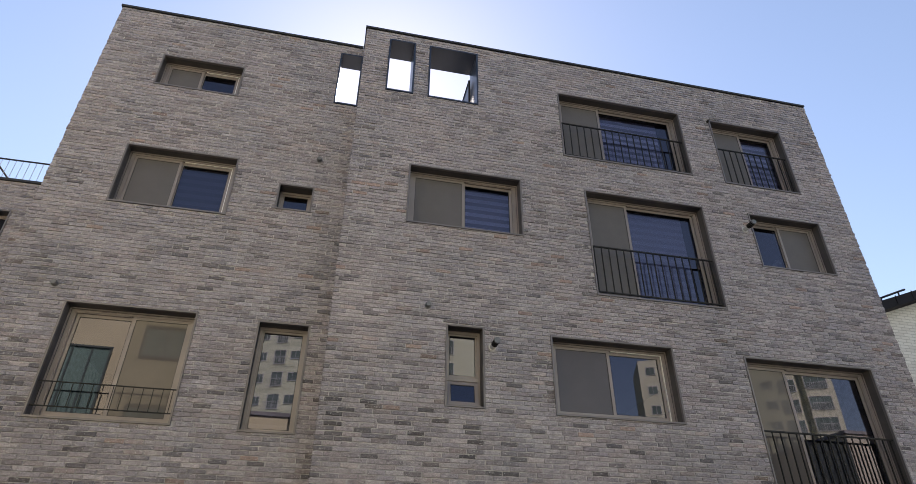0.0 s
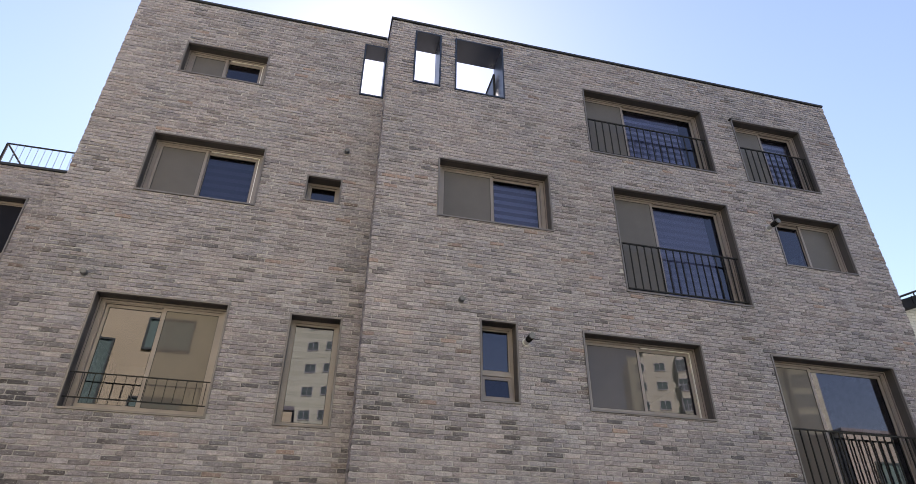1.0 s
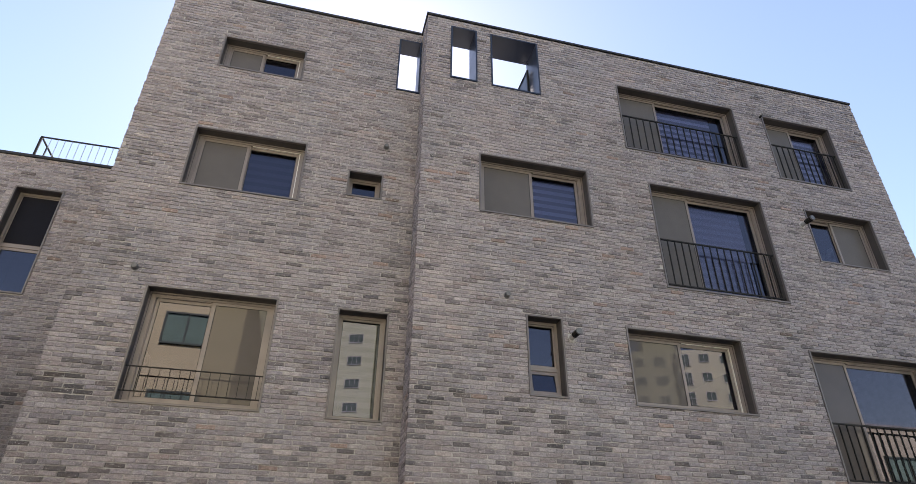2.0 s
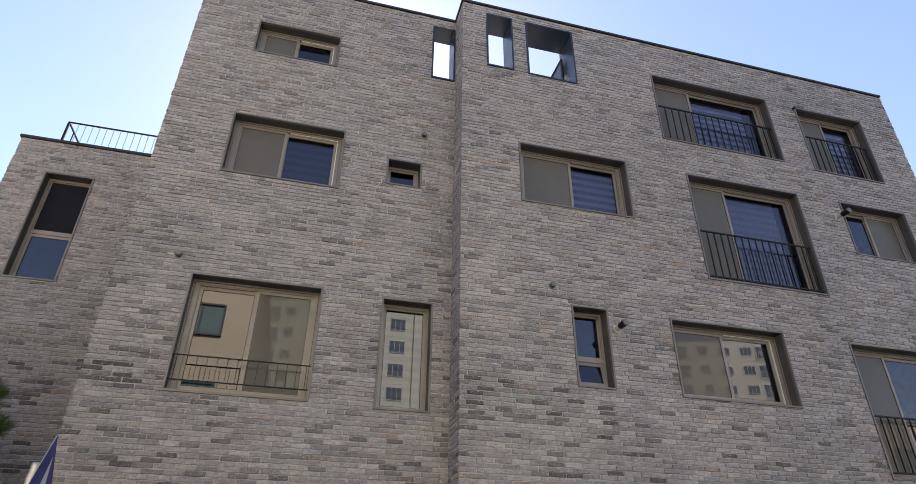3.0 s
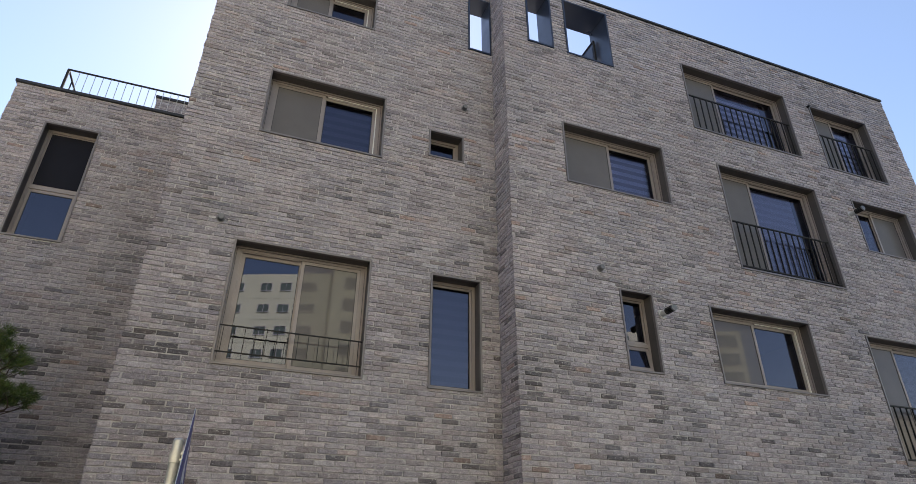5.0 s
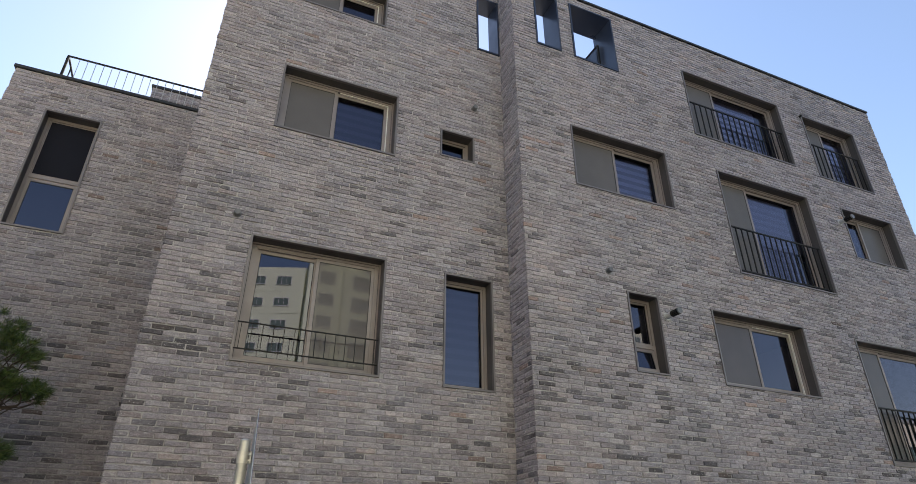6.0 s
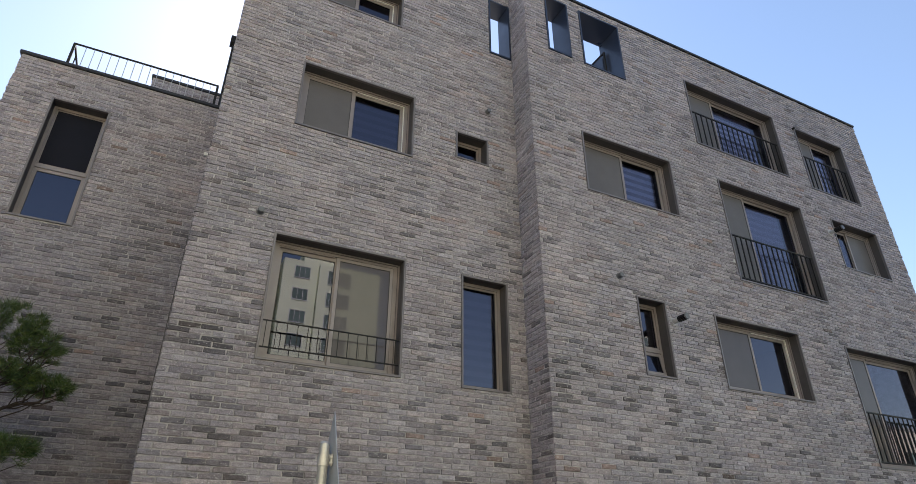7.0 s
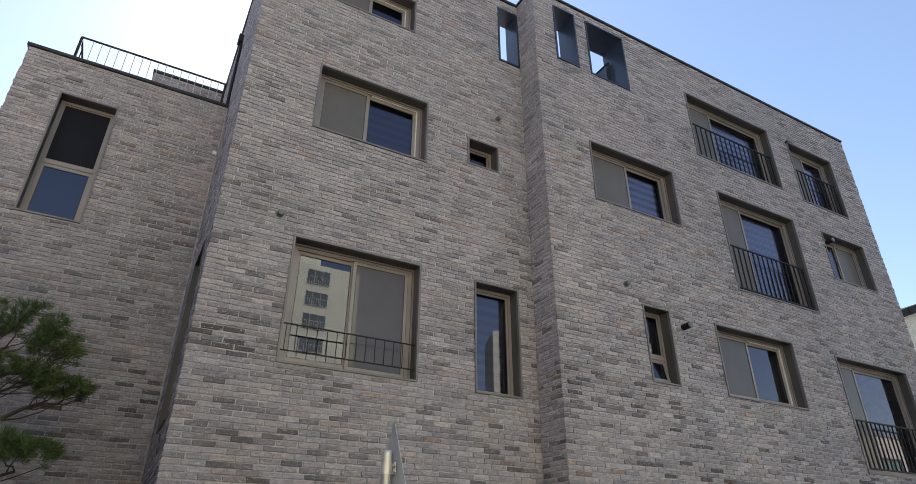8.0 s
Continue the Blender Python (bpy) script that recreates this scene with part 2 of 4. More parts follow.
SIGNBACK = worn("sign_aluminium", (0.44, 0.47, 0.52), 0.5, 0.3, 6, 0.15, 90, 0.02)
BARK = worn("pine_bark", (0.06, 0.042, 0.034), 0.95, 0, 14, 0.4, 70, 0.8)
TRACK = worn("pale_aluminium", (0.78, 0.76, 0.73), 0.35, 0.3, 6, 0.1, 90, 0.02)
RUBBER = worn("gasket", (0.02, 0.02, 0.02), 0.6, 0, 8, 0.1, 100, 0.0)


def needle_material():
    m, nt, b = mat_base("pine_needles", 0.55)
    geo = nt.nodes.new("ShaderNodeNewGeometry")
    c = ramp(nt, geo.outputs["Random Per Island"], [(0.0, (0.018, 0.040, 0.009)), (0.45, (0.044, 0.086, 0.014)), (0.85, (0.105, 0.150, 0.028)), (1.0, (0.12, 0.085, 0.042))])
    nt.links.new(c, b.inputs["Base Color"])
    return m


NEEDLES = needle_material()


# ---- mesh helpers ----
def link_mesh(name, bm, material, parent=None, label=""):
    me = bpy.data.meshes.new(name)
    bm.to_mesh(me)
    bm.free()
    for mt in material if isinstance(material, (list, tuple)) else [material]:
        me.materials.append(mt)
    ob = new(name, me)
    if parent is not None:
        ob.parent = parent
        if parent.type == "EMPTY":
            ob.matrix_parent_inverse = Matrix.Translation(-parent.location)
    if label:
        tagged(ob, label)
    return ob


part = link_mesh


def base(name, at, label, category, group="", kind=""):
    e = new(name)
    e.location = at
    return tagged(e, label, category, group, kind)


def box(bm, x0, x1, y0, y1, z0, z1, bevel=0.0):
    vs = [bm.verts.new((x, y, z)) for z in (z0, z1) for y in (y0, y1) for x in (x0, x1)]
    fs = [bm.faces.new([vs[i] for i in q]) for q in ((0, 2, 3, 1), (4, 5, 7, 6), (0, 1, 5, 4), (2, 6, 7, 3), (0, 4, 6, 2), (1, 3, 7, 5))]
    if bevel:
        es = list({e for f in fs for e in f.edges})
        bmesh.ops.bevel(bm, geom=es, offset=bevel, segments=1, affect="EDGES")
    return bm


def boxed(x0, x1, y0, y1, z0, z1, bevel=0.0):
    bm = box(bmesh.new(), x0, x1, y0, y1, z0, z1, bevel)
    bm.normal_update()
    return bm


def ring(x0, x1, z0, z1, w, y0, y1, wb=None, wt=None):
    """A rectangular frame in the xz plane, w wide, from y0 to y1."""
    wb, wt = w if wb is None else wb, w if wt is None else wt
    bm = bmesh.new()
    loops = []
    for (a0, a1, c0, c1, y) in ((x0, x1, z0, z1, y0), (x0 + w, x1 - w, z0 + wb, z1 - wt, y0), (x0 + w, x1 - w, z0 + wb, z1 - wt, y1), (x0, x1, z0, z1, y1)):
        loops.append([bm.verts.new(p) for p in ((a0, y, c0), (a1, y, c0), (a1, y, c1), (a0, y, c1))])
    for k in range(4):
        a, b = loops[k], loops[(k + 1) % 4]
        for i in range(4):
            j = (i + 1) % 4
            bm.faces.new((a[i], a[j], b[j], b[i]))
    bmesh.ops.recalc_face_normals(bm, faces=bm.faces)
    return bm


def tube(bm, p, q, r0, r1=None, seg=10, caps=True):
    r1 = r0 if r1 is None else r1
    p, q = Vector(p), Vector(q)
    rot = (q - p).to_track_quat("Z", "Y").to_matrix()
    rings = []
    for c, r in ((p, r0), (q, r1)):
        rings.append([bm.verts.new(c + rot @ Vector((r * math.cos(2 * math.pi * k / seg), r * math.sin(2 * math.pi * k / seg), 0))) for k in range(seg)])
    for k in range(seg):
        f = bm.faces.new((rings[0][k], rings[0][(k + 1) % seg], rings[1][(k + 1) % seg], rings[1][k]))
        f.smooth = True
    if caps:
        # caps of their own corners keep the rim sharp
        bm.faces.new([bm.verts.new(v.co) for v in rings[0]][::-1])
        bm.faces.new([bm.verts.new(v.co) for v in rings[1]])
    return bm


class Plane:
    """A wall's face: o + u * U + z, with the outward normal n."""
    def __init__(self, o, u, n):
        self.o, self.u, self.n = np.array(o, float), np.array(u, float), np.array(n, float)

    def at(self, U, z, d):
        return self.o + self.u * U + np.array((0, 0, 1.0)) * z + self.n * d


def wall(name, plane, u0, u1, z0, z1, holes, thick, label, material=MORTAR):
    """A wall with real openings; its face lies 12 mm behind the brick faces."""
    us = sorted({u0, u1, *[h[i] for h in holes for i in (0, 1)]})
    zs = sorted({z0, z1, *[h[i] for h in holes for i in (2, 3)]})
    us, zs = [u for u in us if u0 <= u <= u1], [z for z in zs if z0 <= z <= z1]

    def solid(i, j):
        if not (0 <= i < len(us) - 1 and 0 <= j < len(zs) - 1):
            return False
        cu, cz = (us[i] + us[i + 1]) / 2, (zs[j] + zs[j + 1]) / 2
        return not any(h[0] < cu < h[1] and h[2] < cz < h[3] for h in holes)
    bm = bmesh.new()
    cache = {}

    def vert(i, j, k):
        if (i, j, k) not in cache:
            cache[i, j, k] = bm.verts.new(plane.at(us[i], zs[j], -0.012 - thick * k))
        return cache[i, j, k]
    for i in range(len(us) - 1):
        for j in range(len(zs) - 1):
            if not solid(i, j):
                continue
            for k in (0, 1):
                bm.faces.new([vert(a, b, k) for a, b in ((i, j), (i + 1, j), (i + 1, j + 1), (i, j + 1))])
            for (di, dj, e) in ((-1, 0, ((i, j), (i, j + 1))), (1, 0, ((i + 1, j), (i + 1, j + 1))), (0, -1, ((i, j), (i + 1, j))), (0, 1, ((i, j + 1), (i + 1, j + 1)))):
                if not solid(i + di, j + dj):
                    (a, b), (c, d) = e
                    bm.faces.new((vert(a, b, 0), vert(c, d, 0), vert(c, d, 1), vert(a, b, 1)))
    bmesh.ops.recalc_face_normals(bm, faces=bm.faces)
    return tagged(link_mesh(name, bm, material), label, "wall", kind="structure")


COURSE, LENGTH, JOINT, HEAD = 0.0647, 0.238, 0.0125, 0.0115
BSIDE = [(k, (k + 1) % 6, 6 + (k + 1) % 6, 6 + k) for k in range(6)] + [(6 + k, 6 + (k + 1) % 6, 12 + (k + 1) % 6, 12 + k) for k in range(6)]
BFACE = [(12, 13, 16, 17), (13, 14, 15, 16)]
BQUADS = np.array(BSIDE + BFACE)


def brick_points(rng, w, h):
    """Eighteen corners of a hand-moulded brick w by h in (u, z, d): back, shoulder, face; edges uneven."""
    b = 0.005
    m = w * rng.uniform(0.35, 0.65)
    j = rng.normal(0, 0.0026, (6, 2)).clip(-0.005, 0.0048)
    sq = np.array([(0, 0), (m, 0), (w, 0), (w, h), (m, h), (0, h)], float) + j
    inn = sq + np.array([(b, b), (0, b), (-b, b), (-b, -b), (0, -b), (b, -b)]) + rng.normal(0, 0.0009, (6, 2))
    d = (rng.normal(0, 0.0028) + rng.normal(0, 0.0016, 6)).clip(-0.006, 0.008)
    p = np.zeros((18, 3))
    p[:6, :2], p[6:12, :2], p[12:, :2] = sq, sq, inn
    p[:6, 2], p[6:12, 2], p[12:, 2] = -0.024, d - 0.0032, d
    return p


def lay_bricks(parent, plane, u0, u1, z0, z1, holes, seed, near):
    """Running bond over a wall's face. Whole bricks within the stretch near = (u0, u1, z0, z1) are parts of their own."""
    rng = np.random.default_rng(seed)
    frame3 = np.array([plane.u, (0, 0, 1.0), plane.n])
    kinds = []
    for _ in range(10):
        me = bpy.data.meshes.new("brick")
        me.from_pydata([tuple(r) for r in brick_points(rng, LENGTH - HEAD, COURSE - JOINT) @ frame3], [], [tuple(q) for q in BQUADS])
        me.materials.append(BRICK)
        kinds.append(me)
    verts, single = [], 0
    n = int(math.ceil((z1 - z0) / COURSE))
    for i in range(n):
        zb = z0 + i * COURSE
        zt = min(zb + COURSE - JOINT, z1)
        if zt - zb < 0.02:
            continue
        over = sorted(h for h in holes if h[2] < zt - 0.004 and h[3] > zb + 0.004)
        runs, a = [], u0
        for h in over:
            if h[0] > a:
                runs.append((a, h[0], zb, zt))
            if h[2] - zb > 0.014:
                runs.append((h[0], h[1], zb, h[2] - 0.003))
            if zt - h[3] > 0.014:
                runs.append((h[0], h[1], h[3] + 0.003, zt))
            a = max(a, h[1])
        if a < u1:
            runs.append((a, u1, zb, zt))
        e0, e1 = u0 + rng.normal(0, 0.0035), u1 + rng.normal(0, 0.0035)
        runs = [(e0 if r[0] == u0 else r[0], e1 if r[1] == u1 else r[1], r[2], r[3]) for r in runs]
        shift = (LENGTH / 2 if i % 2 else 0.0) + rng.uniform(-0.022, 0.022) + (0.05 if rng.random() < 0.12 else 0)
        sag = rng.normal(0, 0.0015)
        for r0, r1, q0, q1 in runs:
            k = math.floor((r0 - u0 - shift) / LENGTH)
            while u0 + shift + k * LENGTH < r1:
                a, b = u0 + shift + k * LENGTH + rng.normal(0, 0.0025), u0 + shift + (k + 1) * LENGTH - HEAD + rng.normal(0, 0.0025)
                k += 1
                if 0 < a - r0 < 0.055:
                    a = r0
                if 0 < r1 - b < 0.055:
                    b = r1
                whole = a > r0 + 0.001 and b < r1 - 0.001
                a, b = max(a, r0), min(b, r1)
                if b - a < 0.05:
                    continue
                if whole and single < 300 and near[0] < a < near[1] and near[2] < zb < near[3] and q1 - q0 > COURSE - JOINT - 0.002:
                    ob = new("brick", kinds[int(rng.integers(10))])
                    ob.parent = parent
                    ob.location = plane.at(a, zb + sag, rng.normal(0, 0.001))
                    single += 1
                    continue
                p = brick_points(rng, b - a, q1 - q0)
                p[:, 0] += a
                p[:, 1] += q0 + sag
                verts.append(p @ frame3 + plane.o)
    v = np.concatenate(verts)
    q = (BQUADS[None] + 18 * np.arange(len(verts))[:, None, None]).reshape(-1, 4)
    me = bpy.data.meshes.new("brickwork")
    me.from_pydata(v.tolist(), [], q.tolist())
    me.materials.append(BRICK)
    ob = new("brickwork", me)
    ob.parent = parent
    tagged(ob, "uneven grey bricks in running bond", kind="stuff")
    return ob


# ---- plan of the building ----
YA, YB, YC = 9.15, 8.615, 11.545
XL, XS, XR, XC = -5.82, -1.205, 8.665, -8.80
TOP, TOPC = 11.715, 9.0
# openings: x0, x1, z0, z1 at the outer edge of the metal trim
A2, A3, A4 = (-4.865, -3.085, 3.945, 5.585), (-4.845, -3.06, 7.315, 8.48), (-4.81, -3.36, 9.885, 10.635)
AN, AS = (-2.235, -1.475, 3.92, 5.545), (-2.335, -1.745, 7.555, 8.075)
B2, B3, BN = (2.125, 4.17, 4.29, 5.515), (-0.205, 1.80, 7.268, 8.465), (0.495, 1.08, 4.305, 5.54)
BF, B4, B5, B6, B7 = (2.995, 5.37, 6.31, 8.44), (2.67, 5.345, 9.185, 10.815), (6.03, 7.73, 9.12, 10.77), (6.32, 7.89, 7.27, 8.435), (5.435, 7.87, 3.34, 5.475)
O1, O2, O3 = (-1.662, -1.212, 10.10, 11.478), (-0.74, -0.22, 10.135, 11.518), (0.055, 1.035, 10.12, 11.518)
C1 = (-8.20, -7.385, 6.22, 8.335)
SIDE = (9.62, 10.55, 3.28, 5.52)
HOLES_A, HOLES_B, HOLES_C = [A2, A3, A4, AN, AS, O1], [B2, B3, BN, BF, B4, B5, B6, B7, O2, O3], [C1]
PA = Plane((0, YA, 0), (1, 0, 0), (0, -1, 0))
PB = Plane((0, YB, 0), (1, 0, 0), (0, -1, 0))
PC = Plane((0, YC, 0), (1, 0, 0), (0, -1, 0))
PL = Plane((XL, 0, 0), (0, 1, 0), (-1, 0, 0))
PS = Plane((XS, 0, 0), (0, 1, 0), (-1, 0, 0))
BACK = 18.0

ground = tagged(link_mesh("ground", boxed(-900, 900, -900, 900, -0.5, 0.0), ASPHALT), "grey worn paving of street and yard", "ground", kind="structure")

wall_a = wall("wall_front_left", PA, XL + 0.008, XS + 0.2, 0, TOP, HOLES_A, 0.26, "grey brick front wall of the set-back bay")
wall_b = wall("wall_front_right", PB, XS + 0.008, XR - 0.008, 0, TOP, HOLES_B, 0.26, "grey brick front wall of the projecting block")
wall_c = wall("wall_front_wing", PC, XC + 0.008, XL, 0, TOPC, HOLES_C, 0.26, "grey brick front wall of the lower wing")
wall_l = wall("wall_side_left", PL, YA + 0.27, BACK, 0, TOP, [SIDE], 0.26, "grey brick side wall above the lower wing")
wall_s = wall("wall_step", PS, YB + 0.27, YA - 0.0, 0, TOP, [], 0.20, "short grey brick return wall between the two fronts")
tagged(link_mesh("wall_side_right", boxed(XR - 0.26, XR - 0.008, YB + 0.27, BACK, 0, TOP), MORTAR), "grey side wall turned away", "wall", kind="structure")
tagged(link_mesh("wall_back", boxed(XL + 0.3, XR - 0.3, BACK - 0.26, BACK, 0, 9.6), MORTAR), "plain grey rear wall", "wall", kind="structure")
tagged(link_mesh("wall_wing_side", boxed(XC + 0.008, XC + 0.26, YC + 0.27, BACK, 0, TOPC), MORTAR), "grey side wall of the wing", "wall", kind="structure")
tagged(link_mesh("wall_wing_back", boxed(XC + 0.27, XL - 0.01, BACK - 0.26, BACK, 0, TOPC), MORTAR), "plain rear wall of the wing", "wall", kind="structure")
tagged(link_mesh("roof_wing", boxed(XC + 0.27, XL - 0.01, YC + 0.27, BACK - 0.27, 8.62, 8.85), CONCRETE), "flat concrete roof of the wing", "roof", kind="structure")
# unseen wall, added to keep light off the wing's lower left
tagged(link_mesh("wall_light_block", boxed(-9.6, -9.3, 3.0, 17.0, 0, 5.9), MORTAR), "plain wall added out of view to shade the wing", "wall", kind="structure")
# dark sheets added behind the wing window so its pane looks unlit
tagged(link_mesh("partition", boxed(XC + 0.29, XL - 0.02, 13.0, 13.12, 0, 8.6), ROOM), "dark partition added behind the wing window", "wall", kind="structure")
tagged(link_mesh("partition", boxed(XC + 0.28, XC + 0.36, YC + 0.3, 12.99, 0, 8.6), ROOM), "dark partition added behind the wing window", "wall", kind="structure")
# storeys inside, roof and the open terrace behind the parapet openings
TX0, TX1 = -2.35, 1.75
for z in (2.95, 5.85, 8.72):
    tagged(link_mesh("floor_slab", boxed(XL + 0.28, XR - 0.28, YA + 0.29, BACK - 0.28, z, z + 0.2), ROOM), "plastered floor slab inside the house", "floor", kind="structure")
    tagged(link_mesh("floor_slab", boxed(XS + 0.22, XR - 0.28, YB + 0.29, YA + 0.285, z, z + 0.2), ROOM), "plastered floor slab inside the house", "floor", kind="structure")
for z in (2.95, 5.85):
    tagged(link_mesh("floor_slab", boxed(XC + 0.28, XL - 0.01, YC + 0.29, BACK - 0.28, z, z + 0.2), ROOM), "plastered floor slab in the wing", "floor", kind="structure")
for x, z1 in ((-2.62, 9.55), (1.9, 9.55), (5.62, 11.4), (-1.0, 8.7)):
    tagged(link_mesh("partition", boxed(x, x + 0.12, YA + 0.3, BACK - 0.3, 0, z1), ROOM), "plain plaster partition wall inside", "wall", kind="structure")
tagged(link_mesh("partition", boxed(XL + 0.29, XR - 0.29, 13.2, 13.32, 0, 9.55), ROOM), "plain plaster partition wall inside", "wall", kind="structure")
tagged(link_mesh("roof_left", boxed(XL + 0.27, TX0, YA + 0.28, BACK, 11.35, 11.6), CONCRETE), "flat concrete roof", "roof", kind="structure")
tagged(link_mesh("roof_right", boxed(TX1, XR - 0.27, YB + 0.28, BACK, 11.35, 11.6), CONCRETE), "flat concrete roof", "roof", kind="structure")
tagged(link_mesh("terrace_floor", boxed(TX0, TX1, YA + 0.28, BACK, 9.62, 9.8), CONCRETE), "concrete floor of the roof terrace", "floor", kind="structure")
tagged(link_mesh("terrace_wall", boxed(TX0 - 0.2, TX0, YA + 0.28, BACK, 9.61, 11.34), MORTAR), "rendered wall beside the roof terrace", "wall", kind="structure")
tagged(link_mesh("terrace_wall", boxed(TX1, TX1 + 0.2, YB + 0.28, BACK, 9.61, 11.34), MORTAR), "rendered wall beside the roof terrace", "wall", kind="structure")


# ---- coping ----
def coping(name, boxes):
    bm = bmesh.new()
    for b in boxes:
        box(bm, *b, bevel=0.004)
    return tagged(link_mesh(name, bm, COPING), "dark folded metal coping along the parapet", "coping", kind="structure")


coping("coping_left", [(XL - 0.025, XS - 0.03, YA - 0.028, YA + 0.33, TOP + 0.002, TOP + 0.05), (XL - 0.025, XL + 0.33, YA + 0.333, BACK, TOP + 0.002, TOP + 0.05)])
coping("coping_right", [(XS - 0.027, XR + 0.002, YB - 0.028, YB + 0.33, TOP + 0.002, TOP + 0.05), (XS - 0.027, XS + 0.3, YB + 0.333, YA + 0.32, TOP + 0.002, TOP + 0.05), (XR - 0.3, XR + 0.002, YB + 0.333, BACK, TOP + 0.002, TOP + 0.05)])
coping("coping_wing", [(XC - 0.03, XL - 0.002, YC - 0.03, YC + 0.33, TOPC + 0.002, TOPC + 0.055), (XC - 0.03, XC + 0.3, YC + 0.333, BACK, TOPC + 0.002, TOPC + 0.055)])


# ---- windows ----
count = [0]
REVEAL = 0.235


def lined_opening(name, o, y, depth, mat_lip, mat_in, label, lip=0.026, category="window"):
    count[0] += 1
    x0, x1, z0, z1 = o
    e = base(name, ((x0 + x1) / 2, y, z0), label, category, kind="structure")
    part("trim", ring(x0, x1, z0, z1, lip, y - 0.016, y + 0.03), mat_lip, e, "thin folded metal edge")
    part("reveal", ring(x0 + 0.003, x1 - 0.003, z0 + 0.003, z1 - 0.003, lip - 0.005, y + 0.0302, y + depth), mat_in, e, "dark sheet-metal lining of the reveal, toned down for shade")
    return e


def glazed(e, name, x0, x1, z0, z1, y, w=0.062, depth=0.034):
    """A sash with its pane as a sub-part."""
    s = part(name, ring(x0, x1, z0, z1, w, y, y + depth), FRAME, e)
    part("gasket", ring(x0 + w, x1 - w, z0 + w, z1 - w, 0.007, y + 0.008, y + depth - 0.006), RUBBER, s)
    bm = boxed(x0 + w, x1 - w, y + depth / 2 - 0.004, y + depth / 2 + 0.004, z0 + w, z1 - w)
    for f in bm.faces:
        f.material_index = 0 if f.normal.y < -0.5 else 1
    p = part("pane", bm, [GLASS, GLASS_CORE], s, "clear reflecting glass")
    p.visible_shadow = False
    return s


def mesh_screen(e, x0, x1, z0, z1, y, mesh=SCREEN):
    s = part("screen_frame", ring(x0, x1, z0, z1, 0.046, y, y + 0.022), FRAME, e)
    part("gasket", ring(x0 + 0.046, x1 - 0.046, z0 + 0.046, z1 - 0.046, 0.006, y + 0.004, y + 0.016), RUBBER, s)
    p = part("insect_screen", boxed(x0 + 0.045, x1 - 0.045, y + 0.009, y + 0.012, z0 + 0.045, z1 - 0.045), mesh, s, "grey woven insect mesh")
    return s


def sliding_window(o, y, split, screen, label, blind=None, bright=False, cloth=None, mesh=SCREEN):
    """Two sliding sashes in a bronze frame; the screen covers the left or the right one. split: share of the left sash."""
    x0, x1, z0, z1 = o
    e = lined_opening("window_%d" % (count[0] + 1), o, y, REVEAL, TRIM, LINING, label)
    f = 0.024
    a0, a1, c0, c1 = x0 + f, x1 - f, z0 + f, z1 - f
    yf = y + REVEAL - 0.05
    jamb = part("frame", ring(a0, a1, c0, c1, 0.082, yf, yf + 0.13, 0.058, 0.058), FRAME, e)
    part("lip", ring(a0, a1, c0, c1, 0.02, yf - 0.014, yf - 0.0005), FRAME, jamb)
    # proud black strip stands in for the shade line of the frame's step
    part("shade_line", ring(a0 + 0.0205, a1 - 0.0205, c0 + 0.0205, c1 - 0.0205, 0.005, yf - 0.0012, yf - 0.0004), RUBBER, jamb)
    i0, i1, k0, k1 = a0 + 0.078, a1 - 0.078, c0 + 0.054, c1 - 0.054
    xm = i0 + (i1 - i0) * split
    s0, s1 = (xm + 0.05, a1 - 0.0825) if screen == "left" else (a0 + 0.0825, xm - 0.05)
    sx = s1 - 0.014 if screen == "left" else s0
    bm = box(bmesh.new(), s0, s1, yf + 0.008, yf + 0.034, c1 - 0.0725, c1 - 0.0585)
    box(bm, sx, sx + 0.014, yf + 0.008, yf + 0.034, c0 + 0.0585, c1 - 0.073)
    part("screen_track", bm, TRACK if bright else FRAME, e, "pale aluminium screen track")
    out, inn = yf + 0.04, yf + 0.082
    glazed(e, "sash", i0, xm + 0.03, k0, k1, out if screen == "right" else inn)
    glazed(e, "sash", xm - 0.03, i1, k0, k1, inn if screen == "right" else out)
    if screen == "left":
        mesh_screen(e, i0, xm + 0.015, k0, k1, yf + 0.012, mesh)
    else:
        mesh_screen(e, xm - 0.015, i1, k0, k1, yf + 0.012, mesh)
    if blind:
        b0, b1 = i0 + (i1 - i0) * blind[0], i0 + (i1 - i0) * blind[1]
        part("roller_blind", boxed(b0, b1, yf + 0.19, yf + 0.194, k0 + (k1 - k0) * blind[2], k1), cloth or BLIND, e, "grey banded roller blind behind the glass")
    return e


w_a2 = sliding_window(A2, YA, 0.5, "right", "wide bronze sliding window reflecting apartment blocks", mesh=PANE_SHEEN_SCREEN)
w_a3 = sliding_window(A3, YA, 0.47, "left", "bronze sliding window with insect screen and blind", (0.45, 1.0, 0.0), True, DARK_BLIND)
w_a4 = sliding_window(A4, YA, 0.48, "left", "low bronze sliding window under the parapet", None, True)
w_b3 = sliding_window(B3, YB, 0.5, "left", "bronze sliding window with a banded blind", (0.47, 1.0, 0.0))
w_b2 = sliding_window(B2, YB, 0.5, "left", "bronze sliding window with grey insect screen", None, True, mesh=PANE_SHEEN_SCREEN)
